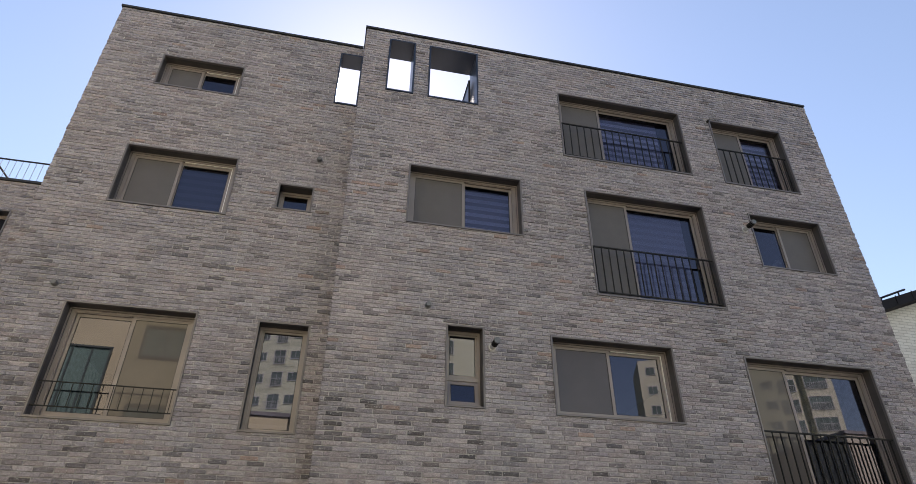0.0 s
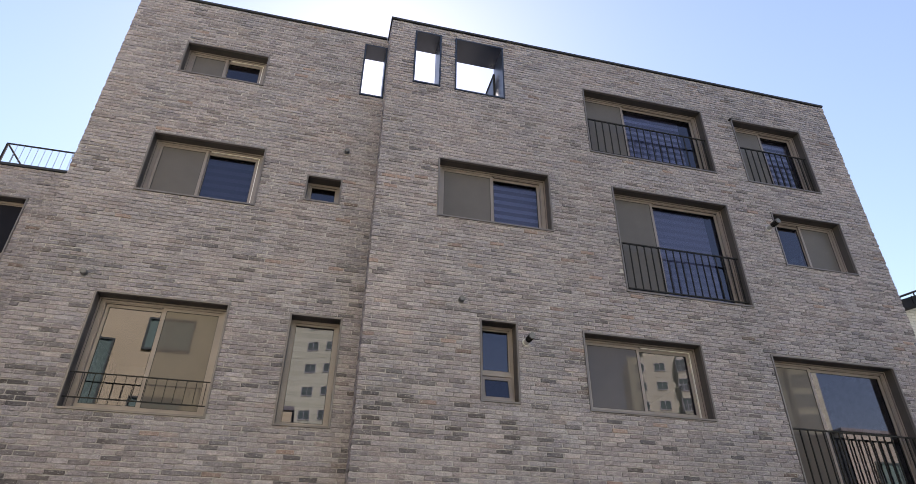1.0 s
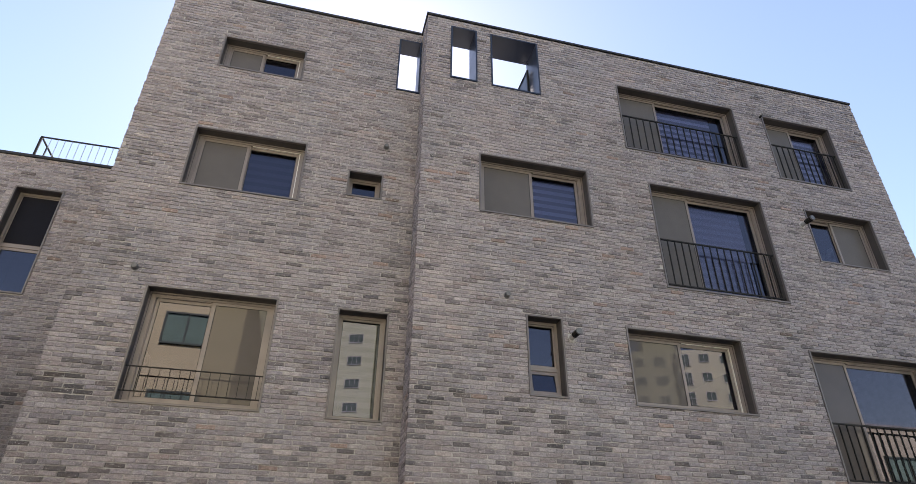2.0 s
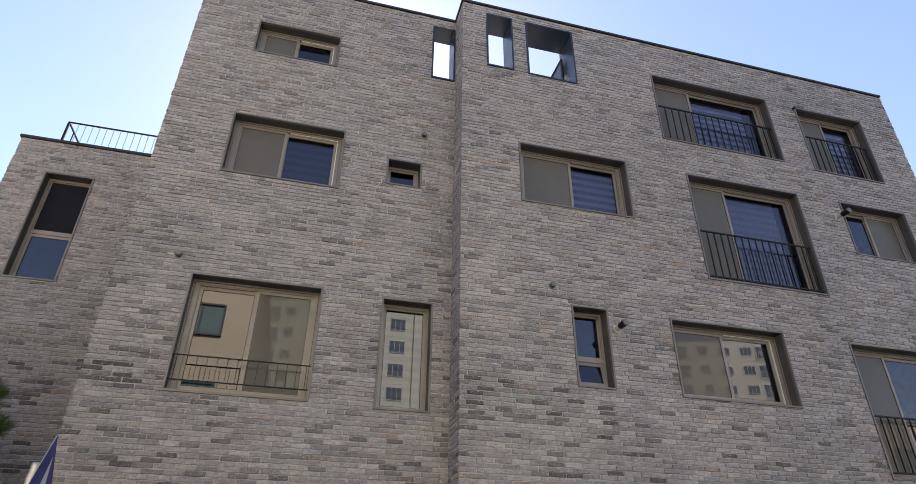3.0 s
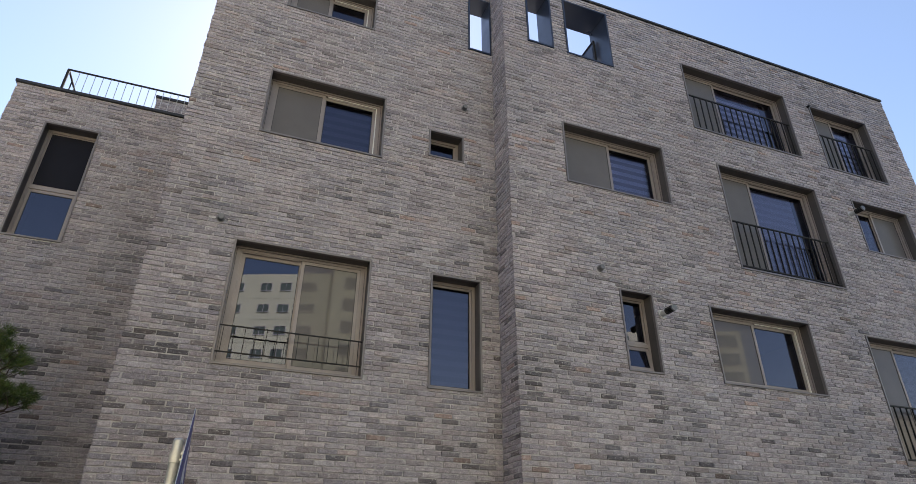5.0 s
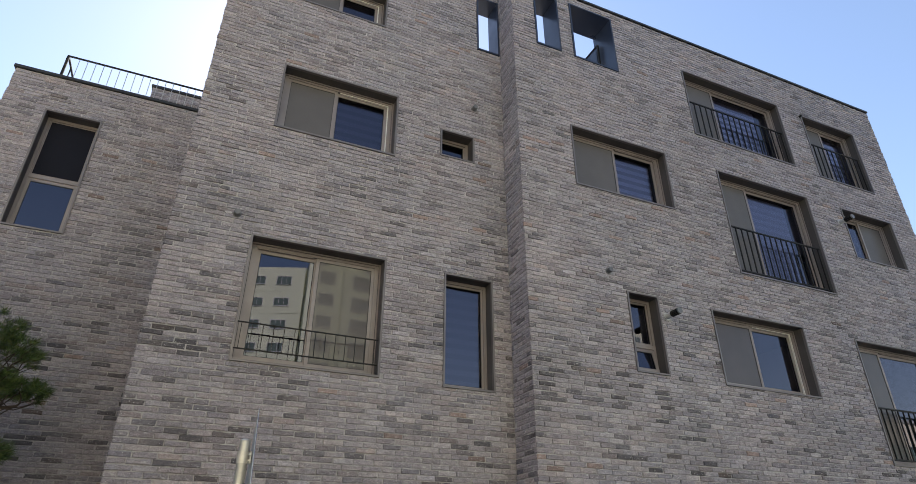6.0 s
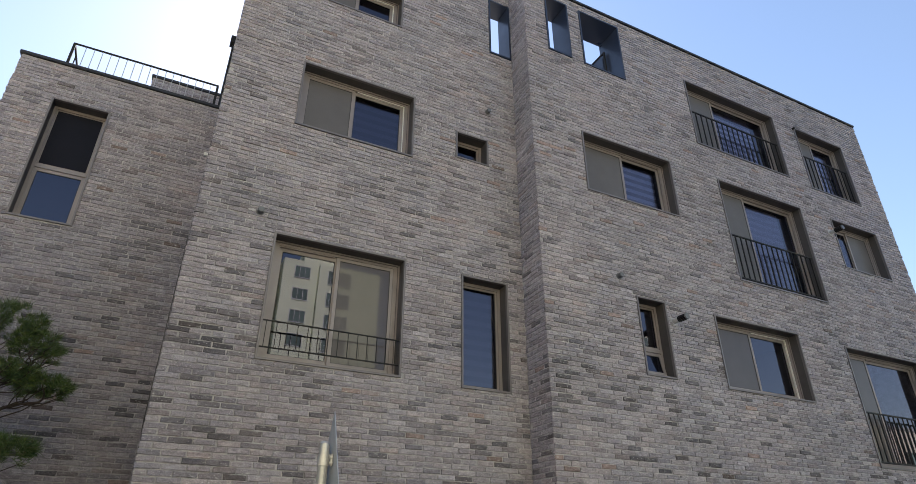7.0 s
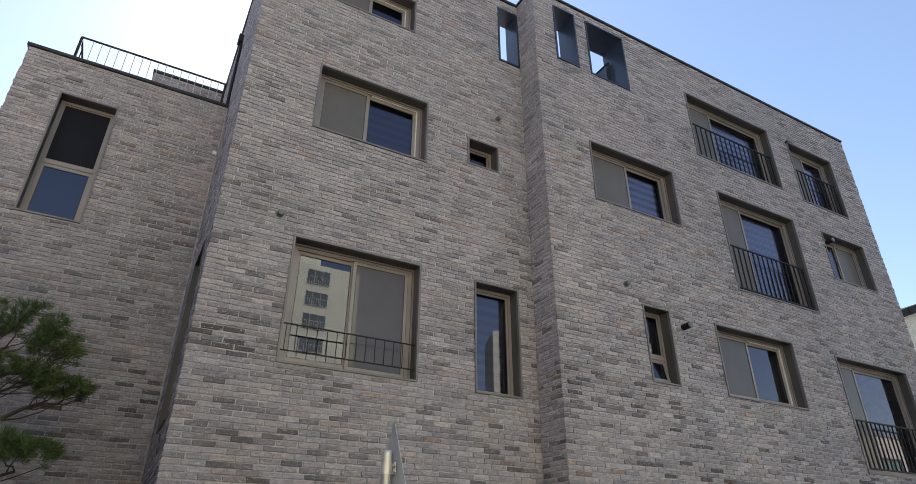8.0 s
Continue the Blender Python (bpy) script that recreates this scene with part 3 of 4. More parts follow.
w_bf = sliding_window(BF, YB, 0.36, "left", "tall bronze French window behind a black railing", (0.34, 0.92, 0.0), cloth=FAINT_BLIND)
w_b4 = sliding_window(B4, YB, 0.34, "left", "wide bronze French window near the roof", (0.32, 0.9, 0.0))
w_b5 = sliding_window(B5, YB, 0.47, "left", "bronze French window at the corner near the roof", (0.45, 1.0, 0.2))
w_b6 = sliding_window(B6, YB, 0.48, "right", "bronze sliding window with screen beside a flue")
w_b7 = sliding_window(B7, YB, 0.34, "left", "tall bronze French window low on the front", mesh=PANE_SHEEN_SCREEN)


def single_window(o, y, label, rail=None, tilt=False, depth=REVEAL, blind=None):
    """A fixed pane, or two above one another with the lower one hung to open."""
    x0, x1, z0, z1 = o
    e = lined_opening("window_%d" % (count[0] + 1), o, y, depth, TRIM, LINING, label)
    f = 0.024
    yf = y + depth - 0.05
    part("frame", ring(x0 + f, x1 - f, z0 + f, z1 - f, 0.045, yf, yf + 0.1), FRAME, e)
    i0, i1, k0, k1 = x0 + f + 0.04, x1 - f - 0.04, z0 + f + 0.04, z1 - f - 0.04
    if rail is None:
        glazed(e, "sash", i0, i1, k0, k1, yf + 0.02, 0.035)
    else:
        zr = k0 + (k1 - k0) * rail
        part("crossbar", boxed(i0, i1, yf - 0.004, yf + 0.08, zr - 0.03, zr + 0.03, 0.004), FRAME, e)
        glazed(e, "sash", i0, i1, zr + 0.031, k1, yf + 0.02, 0.03)
        s = glazed(e, "sash", i0, i1, k0, zr - 0.031, yf + 0.01, 0.05)
        if tilt:
            pivot = Vector(((i0 + i1) / 2, yf + 0.01, zr - 0.03))
            s.matrix_basis = Matrix.Translation(pivot) @ pose(0, 0, 0, -11, 0, 0) @ Matrix.Translation(-pivot)
    if blind:
        part("roller_blind", boxed(i0, i1, yf + 0.16, yf + 0.164, k0, k1), DARK_BLIND, e, "dark banded roller blind behind the glass")
    return e


w_an = single_window(AN, YA, "narrow upright bronze window beside the corner", blind=True)
w_as = single_window(AS, YA, "tiny square bronze window deep in the wall", depth=0.25)
w_bn = single_window(BN, YB, "narrow bronze window with open awning sash", rail=0.36, tilt=True)
w_c = single_window(C1, YC, "tall narrow bronze window of the wing", rail=0.455)
# the wing's upper pane carries a black mesh
_z = C1[2] + 0.064 + (C1[3] - C1[2] - 0.128) * 0.455 + 0.031
part("insect_screen", boxed(C1[0] + 0.095, C1[1] - 0.095, YC + REVEAL - 0.036, YC + REVEAL - 0.033, _z + 0.03, C1[3] - 0.095), DARK_SCREEN, w_c, "black woven insect mesh")


# parapet openings, lined with dark metal through the whole wall
def parapet_opening(name, o, y, depth):
    x0, x1, z0, z1 = o
    e = lined_opening(name, o, y, depth, DARKBOX, DARKBOX, "dark metal lined opening through the parapet", 0.03, "opening")
    return e


for k, (o, y, depth) in enumerate(((O1, YA, 0.36), (O2, YB, 0.46), (O3, YB, 0.55))):
    parapet_opening("opening_%d" % (k + 1), o, y, depth)

# the side wall's opening
_e = base("window_side", (XL, (SIDE[0] + SIDE[1]) / 2, SIDE[2]), "metal lined side window above the planted yard", "window", kind="structure")
_bm = ring(SIDE[0], SIDE[1], SIDE[2], SIDE[3], 0.026, 0.016, -0.24)
bmesh.ops.transform(_bm, matrix=Matrix(((0, -1, 0, XL), (1, 0, 0, 0), (0, 0, 1, 0), (0, 0, 0, 1))), verts=_bm.verts)
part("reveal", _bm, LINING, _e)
_bm = ring(SIDE[0] + 0.027, SIDE[1] - 0.027, SIDE[2] + 0.027, SIDE[3] - 0.027, 0.06, -0.18, -0.24)
bmesh.ops.transform(_bm, matrix=Matrix(((0, -1, 0, XL), (1, 0, 0, 0), (0, 0, 1, 0), (0, 0, 0, 1))), verts=_bm.verts)
part("frame", _bm, FRAME, _e)
_bm = boxed(XL + 0.21, XL + 0.218, SIDE[0] + 0.086, SIDE[1] - 0.086, SIDE[2] + 0.086, SIDE[3] - 0.086)
for f in _bm.faces:
    f.material_index = 0 if f.normal.x < -0.5 else 1
part("pane", _bm, [GLASS, GLASS_CORE], _e)


# ---- railings in the French windows ----
def window_railing(o, y, top, bottom, n, label, bar=0.006, inset=0.06, rail=0.026, deep=0.013):
    x0, x1 = o[0] + 0.027, o[1] - 0.027
    yy = y + inset
    e = base("window_railing", ((x0 + x1) / 2, yy, bottom), label, "railing", "window railings")
    part("top_rail", boxed(x0, x1, yy - deep, yy + deep, top - rail, top, 0.002), BLACK, e)
    part("bottom_rail", boxed(x0, x1, yy - deep, yy + deep, bottom, bottom + rail, 0.002), BLACK, e)
    for k in range(n):
        x = x0 + 0.05 + (x1 - x0 - 0.1) * k / (n - 1)
        part("baluster", boxed(x - bar, x + bar, yy - deep * 0.85, yy + deep * 0.85, bottom + rail + 0.0005, top - rail - 0.0005), BLACK, e)
    return e


window_railing(A2, YA, 4.44, 4.10, 14, "thin black steel window guard with sparse bars", 0.0036, 0.04, 0.016, 0.007)
window_railing(BF, YB, 7.30, 6.40, 17, "black steel railing across a French window")
window_railing(B4, YB, 10.08, 9.26, 18, "black steel railing across a wide French window")
window_railing(B5, YB, 10.07, 9.17, 12, "black steel railing across a corner French window")
window_railing(B7, YB, 4.31, 3.44, 17, "black steel railing across the lowest French window")


# ---- fittings on the walls ----
def smear(rng, x, y, z, rx, rz):
    """A thin uneven dab of pale mortar on the brick faces."""
    bm = bmesh.new()
    n = 14
    pts = [(x + rx * math.cos(2 * math.pi * k / n) * rng.uniform(0.6, 1.15), z + rz * math.sin(2 * math.pi * k / n) * rng.uniform(0.6, 1.15)) for k in range(n)]
    a = [bm.verts.new((px, y - 0.0065, pz)) for px, pz in pts]
    b = [bm.verts.new((x + (px - x) * 1.12, y + 0.004, z + (pz - z) * 1.12)) for px, pz in pts]
    bm.faces.new(a)
    for k in range(n):
        bm.faces.new((a[k], a[(k + 1) % n], b[(k + 1) % n], b[k]))
    bmesh.ops.recalc_face_normals(bm, faces=bm.faces)
    return bm


def vent_cap(x, y, z, dab=None):
    e = base("wall_vent", (x, y, z), "small round dark metal vent cap on brickwork", "vent", "vent caps")
    part("flange", tube(bmesh.new(), (x, y - 0.008, z), (x, y + 0.004, z), 0.05, 0.05, 20), VENT, e)
    b = tube(bmesh.new(), (x, y - 0.07, z), (x, y - 0.0085, z), 0.041, 0.043, 20)
    tube(b, (x, y - 0.078, z), (x, y - 0.0705, z), 0.034, 0.041, 20)
    part("hood", b, VENT, e)
    if dab:
        part("mortar_dab", smear(random.Random(3), x + dab[0], y, z + dab[1], dab[2], dab[3]), MORTAR, e, "pale smeared mortar")
    return e


vent_cap(-5.08, YA, 5.82, (-0.10, 0.0, 0.05, 0.022))
vent_cap(-1.74, YA, 8.68)
vent_cap(0.21, YB, 5.81)


def flue(x, y, z):
    e = base("flue_pipe", (x, y, z), "bright steel boiler flue with black slotted end", "flue", "boiler flues")
    part("mortar_dab", smear(random.Random(7), x + 0.012, y, z - 0.03, 0.078, 0.068), MORTAR, e, "pale smeared mortar round the collar")
    part("collar", tube(bmesh.new(), (x, y - 0.014, z), (x, y + 0.004, z), 0.058, 0.064, 24), CHROME, e, "round steel wall collar")
    part("pipe", tube(bmesh.new(), (x, y - 0.12, z), (x, y - 0.0145, z), 0.047, 0.047, 20), CHROME, e)
    b = tube(bmesh.new(), (x, y - 0.27, z), (x, y - 0.1205, z), 0.034, 0.034, 20)
    for k in range(4):
        tube(b, (x, y - 0.14 - 0.042 * k, z), (x, y - 0.1225 - 0.042 * k, z), 0.048, 0.048, 20)
    for k in range(6):
        a = 2 * math.pi * k / 6
        ox, oz = 0.042 * math.cos(a), 0.042 * math.sin(a)
        tube(b, (x + ox, y - 0.27, z + oz), (x + ox, y - 0.121, z + oz), 0.007, 0.007, 6)
    part("nozzle", b, BLACK, e, "black slotted flue end")
    part("end_ring", tube(bmesh.new(), (x, y - 0.29, z), (x, y - 0.2705, z), 0.046, 0.052, 20), VENT, e, "grey metal end ring")
    return e


flue(1.20, YB, 5.235)
flue(6.16, YB, 8.04)
_e = base("wall_bracket", (6.0, YB, 10.72), "small dark stub fixed beside a window head", "bracket")
part("stub", tube(bmesh.new(), (6.0, YB - 0.06, 10.72), (6.0, YB + 0.004, 10.72), 0.022, 0.026, 12), BLACK, _e)

_e = base("cable_cover", (-5.87, YC, 8.0), "small white plastic cable cover on grey brickwork", "cover")
part("body", boxed(-5.905, -5.842, YC - 0.03, YC + 0.004, 7.965, 8.03, 0.006), WHITE_FRAME, _e)

# terrace guard seen through the widest parapet opening
_e = base("terrace_guard", (0.955, 9.0, O3[2] + 0.03), "dark steel guard rail on the roof terrace", "railing")
part("post", boxed(0.935, 0.972, 8.985, 9.015, O3[2] + 0.0265, 11.15), BLACK, _e)
part("top_rail", boxed(0.935, 0.972, 9.0155, 12.5, 11.12, 11.15), BLACK, _e)
part("lower_rail", boxed(0.94, 0.967, 9.0155, 12.5, 10.22, 10.25), BLACK, _e)
part("panel", boxed(0.951, 0.957, 9.06, 12.5, 10.251, 11.119), DARKBOX, _e, "dark sheet infill")
part("end_post", boxed(0.935, 0.972, 12.5005, 12.54, 9.8, 11.15), BLACK, _e)


# ---- wing roof: railing, raised block and downpipe ----
def wing_railing():
    y, top = YC + 0.16, 9.63
    e = base("roof_railing", (-7.0, y, TOPC + 0.055), "thin black steel railing on the wing's roof", "railing")
    part("top_rail", boxed(-8.25, -5.93, y - 0.015, y + 0.015, top - 0.025, top, 0.003), BLACK, e)
    n = 17
    for k in range(n):
        x = -8.06 + 2.0 * k / (n - 1)
        part("baluster", tube(bmesh.new(), (x, y, TOPC + 0.05), (x, y, top - 0.0255), 0.0055, 0.0055, 6), STEEL, e, "pale thin steel bar")
    for x in (-8.235, -5.945):
        part("post", boxed(x - 0.02, x + 0.02, y - 0.0149, y + 0.0149, TOPC + 0.05, top - 0.0255), BLACK, e)
    # return along the side
    part("side_rail", boxed(-8.25, -8.22, y + 0.016, y + 1.6, top - 0.025, top, 0.003), BLACK, e)
    for k in range(4):
        yy = y + 0.3 + 0.4 * k
        part("baluster", boxed(-8.243, -8.227, yy, yy + 0.02, 8.85, top - 0.0255), BLACK, e)
    return e


wing_railing()
PK = Plane((0, 14.0, 0), (1, 0, 0), (0, -1, 0))
wall_k = wall("wall_roof_block", PK, -7.27, XL - 0.01, 8.86, 11.2, [], 0.3, "grey brick upstand on the wing's roof")
coping("coping_block", [(-7.3, XL - 0.01, 13.97, 14.34, 11.202, 11.26)])
_e = base("downpipe", (XL - 0.03, 11.62, 9.06), "black metal rainwater downpipe with hopper", "downpipe")
part("pipe", tube(bmesh.new(), (XL - 0.03, 11.62, 9.055), (XL - 0.03, 11.62, 10.6), 0.025, 0.025, 12), BLACK, _e)
part("hopper", boxed(XL - 0.10, XL - 0.012, 11.54, 11.7, 10.6, 10.78, 0.008), BLACK, _e)


# ---- street sign ----
def street_sign():
    px, py = -4.815, 5.85
    e = base("street_sign", (px, py, 0.0), "triangular blue traffic sign on a steel post, seen edge-on", "sign")
    part("post", tube(bmesh.new(), (px, py, 0.0), (px, py, 2.53), 0.03, 0.03, 20), STEEL, e, "round galvanised steel post")
    part("post_cap", tube(bmesh.new(), (px, py, 2.5305), (px, py, 2.542), 0.031, 0.024, 20), STEEL, e)
    # the plate stands along d, its face to the other side of the post
    d = Vector((0.04, 1.0, 0)).normalized()
    nrm = Vector((d.y, -d.x, 0))
    o = Vector((px, py, 0)) + nrm * 0.048 + d * 0.04
    half, low, high = 0.40, 2.04, 2.735

    def tri(scale, off0, off1):
        bm = bmesh.new()
        zc = low + (high - low) / 3
        pts = [(-half, low), (half, low), (0, high)]
        pts = [(a * scale, zc + (b - zc) * scale) for a, b in pts]
        f = [bm.verts.new(o + d * a + Vector((0, 0, b)) + nrm * off1) for a, b in pts]
        k = [bm.verts.new(o + d * a + Vector((0, 0, b)) + nrm * off0) for a, b in pts]
        bm.faces.new(f)
        bm.faces.new(k[::-1])
        for i in range(3):
            j = (i + 1) % 3
            bm.faces.new((f[i], k[i], k[j], f[j]))
        bmesh.ops.recalc_face_normals(bm, faces=bm.faces)
        return bm
    plate = part("plate", tri(1.0, 0.0, 0.004), SIGNBACK, e, "grey aluminium sign plate")
    part("face", tri(0.985, 0.0041, 0.006), SIGNBLUE, plate, "deep blue sign face")
    bm = bmesh.new()
    for pts in (((-0.03, 2.60), (0.03, 2.42), (0.09, 2.15), (0.03, 2.15), (-0.05, 2.42)), ((-0.04, 2.42), (-0.14, 2.30), (-0.14, 2.26), (0.0, 2.34)), ((0.0, 2.38), (-0.10, 2.12), (-0.04, 2.12), (0.05, 2.3))):
        bm.faces.new([bm.verts.new(o + d * -a + Vector((0, 0, b)) + nrm * 0.008) for a, b in pts])
    part("symbol", bm, SIGNWHITE, plate, "pale grey slanted strokes")
    clamp = part("clamp", tube(bmesh.new(), (px, py, 2.405), (px, py, 2.47), 0.0345, 0.0345, 24), CHROME, e, "bright steel band clamp")
    for zz in (2.418, 2.452):
        bm = bmesh.new()
        tube(bm, Vector((px, py, zz)) - d * 0.03 + nrm * 0.028, Vector((px, py, zz)) - d * 0.03 + nrm * 0.047, 0.011, 0.011, 10)
        tube(bm, Vector((px, py, zz)) - d * 0.055 + nrm * 0.036, Vector((px, py, zz)) + d * 0.01 + nrm * 0.036, 0.0065, 0.0065, 8)
        part("bolt", bm, CHROME, clamp, "steel clamp bolt")
    bm = bmesh.new()
    for k in (-1, 1):
        q = Vector((px, py, 2.437)) - d * (0.03 + 0.012 * k) + nrm * 0.04
        tube(bm, q - Vector((0, 0, 0.034)), q + Vector((0, 0, 0.034)), 0.0045, 0.0045, 6)
    part("bracket", bm, CHROME, clamp, "folded steel bracket")
    return e


street_sign()


# ---- pine ----
def pine(at):
    rng = random.Random(5)
    e = base("pine_tree", at, "garden pine with layered tufts of long needles", "tree")
    root = Vector(at)
    bm = bmesh.new()

    def limb(pts, r0, r1, seg=8):
        for k in range(len(pts) - 1):
            a = r0 + (r1 - r0) * k / (len(pts) - 1)
            b = r0 + (r1 - r0) * (k + 1) / (len(pts) - 1)
            tube(bm, pts[k], pts[k + 1], a, b, seg, False)

    def bend(p, q, sag, n=6, wob=0.04):
        p, q = Vector(p), Vector(q)
        out = []
        for k in range(n + 1):
            s = k / n
            v = p.lerp(q, s) + Vector((0, 0, -sag * math.sin(math.pi * s)))
            if 0 < k < n:
                v += Vector([rng.uniform(-wob, wob) for _ in range(3)])
            out.append(v)
        return out
    trunk = [root, root + Vector((0.05, 0.03, 0.9)), root + Vector((-0.06, 0.02, 1.8)), root + Vector((0.06, -0.03, 2.7)), root + Vector((0.0, 0.02, 3.4)), root + Vector((0.12, 0, 4.1))]
    limb(trunk, 0.11, 0.035, 10)
    tips = []
    pads = [(-7.42, 9.7, 4.13, 0.44, 0.27), (-7.02, 9.75, 3.93, 0.26, 0.2), (-7.28, 9.75, 3.63, 0.40, 0.16), (-6.84, 9.78, 3.52, 0.27, 0.15), (-7.45, 9.5, 2.92, 0.42, 0.2), (-7.0, 9.42, 2.82, 0.32, 0.16),
            (-8.3, 9.6, 4.05, 0.5, 0.2), (-8.5, 10.1, 3.5, 0.5, 0.2), (-8.35, 9.4, 2.9, 0.5, 0.2),
            # this row is out of view, added to hold light off the wing
            (-8.7, 9.8, 3.2, 0.5, 0.2), (-8.6, 10.5, 2.5, 0.55, 0.22), (-7.9, 10.0, 2.2, 0.5, 0.18), (-7.3, 9.9, 2.1, 0.45, 0.16), (-8.4, 10.7, 3.1, 0.45, 0.2)]
    for cx, cy, cz, r, h in pads:
        start = root + Vector((0.03, 0, min(3.9, cz - root.z - 0.35)))
        centre = Vector((cx, cy, cz - h))
        main = bend(start, centre, 0.08, 7, 0.05)
        limb(main, 0.035, 0.012)
        for k in range(9):
            a = rng.uniform(0, 2 * math.pi)
            rr = r * rng.uniform(0.5, 1.0)
            end = Vector((cx + rr * math.cos(a), cy + 0.8 * rr * math.sin(a), cz + h * rng.uniform(-0.7, 0.5)))
            tw = bend(main[rng.randint(4, 7)], end, 0.04, 4, 0.03)
            limb(tw, 0.009, 0.004, 5)
            tips.append((end, (end - tw[-2]).normalized()))
        for k in range(int(105 * r / 0.45)):
            a, q = rng.uniform(0, 2 * math.pi), math.sqrt(rng.random())
            z = cz + h * (rng.uniform(-0.6, 1.0) * (1 - 0.7 * q * q))
            tips.append((Vector((cx + r * q * math.cos(a), cy + 0.8 * r * q * math.sin(a), z)), Vector((0.6 * math.cos(a) * q, 0.6 * math.sin(a) * q, 0.7))))
    part("trunk", bm, BARK, e, "reddish brown twisted trunk and limbs")
    verts, faces = [], []
    for p, d in tips:
        d = d.normalized()
        for k in range(46):
            v = Vector([rng.gauss(0, 1) for _ in range(3)]).normalized()
            v = (v + d * 0.9).normalized()
            ln = rng.uniform(0.055, 0.12)
            side = v.cross(Vector((rng.uniform(-1, 1), rng.uniform(-1, 1), rng.uniform(-1, 1)))).normalized() * 0.003
            s = p + Vector([rng.gauss(0, 0.016) for _ in range(3)])
            n = len(verts)
            verts += [tuple(s - side), tuple(s + side), tuple(s + v * ln + Vector((0, 0, -0.008)))]
            faces.append((n, n + 1, n + 2))
    me = bpy.data.meshes.new("crown")
    me.from_pydata(verts, [], faces)
    me.materials.append(NEEDLES)
    ob = new("crown", me)
    ob.parent = e
    ob.matrix_parent_inverse = Matrix.Translation(-e.location)
    tagged(ob, "dark green needle tufts")
    return e


pine((-8.05, 9.85, 0.0))


# ---- the neighbour's house ----
def neighbour():
    e = base("neighbour_house", (13.3, 12.9, 0), "white brick house with dark seamed metal roof", "house")
    x0, x1, y0, y1, zl, zr = 9.2, 15.4, 9.75, 16.0, 6.98, 8.096
    xm = (x0 + x1) / 2
    bm = bmesh.new()
    a = [bm.verts.new((x, y0, z)) for x, z in ((x0, 0), (x1, 0), (x1, zl), (xm, zr), (x0, zl))]
    b = [bm.verts.new((x, y1, z)) for x, z in ((x0, 0), (x1, 0), (x1, zl), (xm, zr), (x0, zl))]
    bm.faces.new(a)
    bm.faces.new(b[::-1])
    for i in range(5):
        j = (i + 1) % 5
        bm.faces.new((a[i], b[i], b[j], a[j]))
    bmesh.ops.recalc_face_normals(bm, faces=bm.faces)
    part("wall", bm, WBRICK, e)
    sl = (zr - zl) / (xm - x0)
    for s in (-1, 1):
        bm = bmesh.new()
        ex = x0 - 0.12 if s < 0 else x1 + 0.12
        ez = zl - 0.12 * sl
        prof = [(ex, ez + 0.01), (xm, zr + 0.01), (xm, zr + 0.21), (ex, ez + 0.21)]
        f = [bm.verts.new((x, y0 - 0.35, z)) for x, z in prof]
        k = [bm.verts.new((x, y1 + 0.12, z)) for x, z in prof]
        bm.faces.new(f)
        bm.faces.new(k[::-1])
        for i in range(4):
            j = (i + 1) % 4
            bm.faces.new((f[i], k[i], k[j], f[j]))
        for q in range(1, 7):
            x = ex + (xm - ex) * q / 7
            z = ez + abs(x - ex) * sl
            box(bm, x - 0.012, x + 0.012, y0 - 0.362, y0 - 0.3501, z + 0.03, z + 0.225)
        bmesh.ops.recalc_face_normals(bm, faces=bm.faces)
        part("roof", bm, ROOFMETAL, e, "dark grey seamed metal roof")
    part("gutter", boxed(x0 - 0.26, x0 - 0.125, y0 - 0.1, y1, zl + 0.12, zl + 0.26, 0.02), BLACK, e)
    bm = bmesh.new()
    tube(bm, (9.62, 9.55, 7.42), (10.5, 9.55, 7.77), 0.022, 0.022, 8)
    for gx in (9.8, 10.3):
        tube(bm, (gx, 9.55, 7.25 + 0.4 * (gx - 9.7)), (gx, 9.55, 7.48 + 0.4 * (gx - 9.8)), 0.015, 0.015, 8)
    part("snow_guard", bm, BLACK, e, "thin black bar above the eave")
    return e


neighbour()


# ---- buildings across the street, seen in the panes ----
def window_unit(w, h, frame_mat=WHITE_FRAME, glass_mat=FAR_GLASS):
    """Shared meshes of one far window: frame with mullions, and dark glass."""
    bm = ring(-w / 2, w / 2, 0, h, 0.07, -0.05, 0.12)
    for fx in (-w / 6, w / 6) if w > 1.6 else (0,):
        box(bm, fx - 0.03, fx + 0.03, -0.03, 0.08, 0.07, h - 0.07)
    fr = bpy.data.meshes.new("window")
    bm.to_mesh(fr)
    bm.free()
    fr.materials.append(frame_mat)
    bm = boxed(-w / 2 + 0.07, w / 2 - 0.07, 0.0, 0.02, 0.07, h - 0.07)
    gl = bpy.data.meshes.new("pane")
    bm.to_mesh(gl)
    bm.free()
    gl.materials.append(glass_mat)
    return fr, gl


def add_window(parent, unit, x, y, z):
    f = new("window", unit[0])
    f.parent = parent
    f.location = Vector((x, y, z)) - parent.location
    f.rotation_euler = (0, 0, math.pi)
    p = new("pane", unit[1])
    p.parent = f
    return f


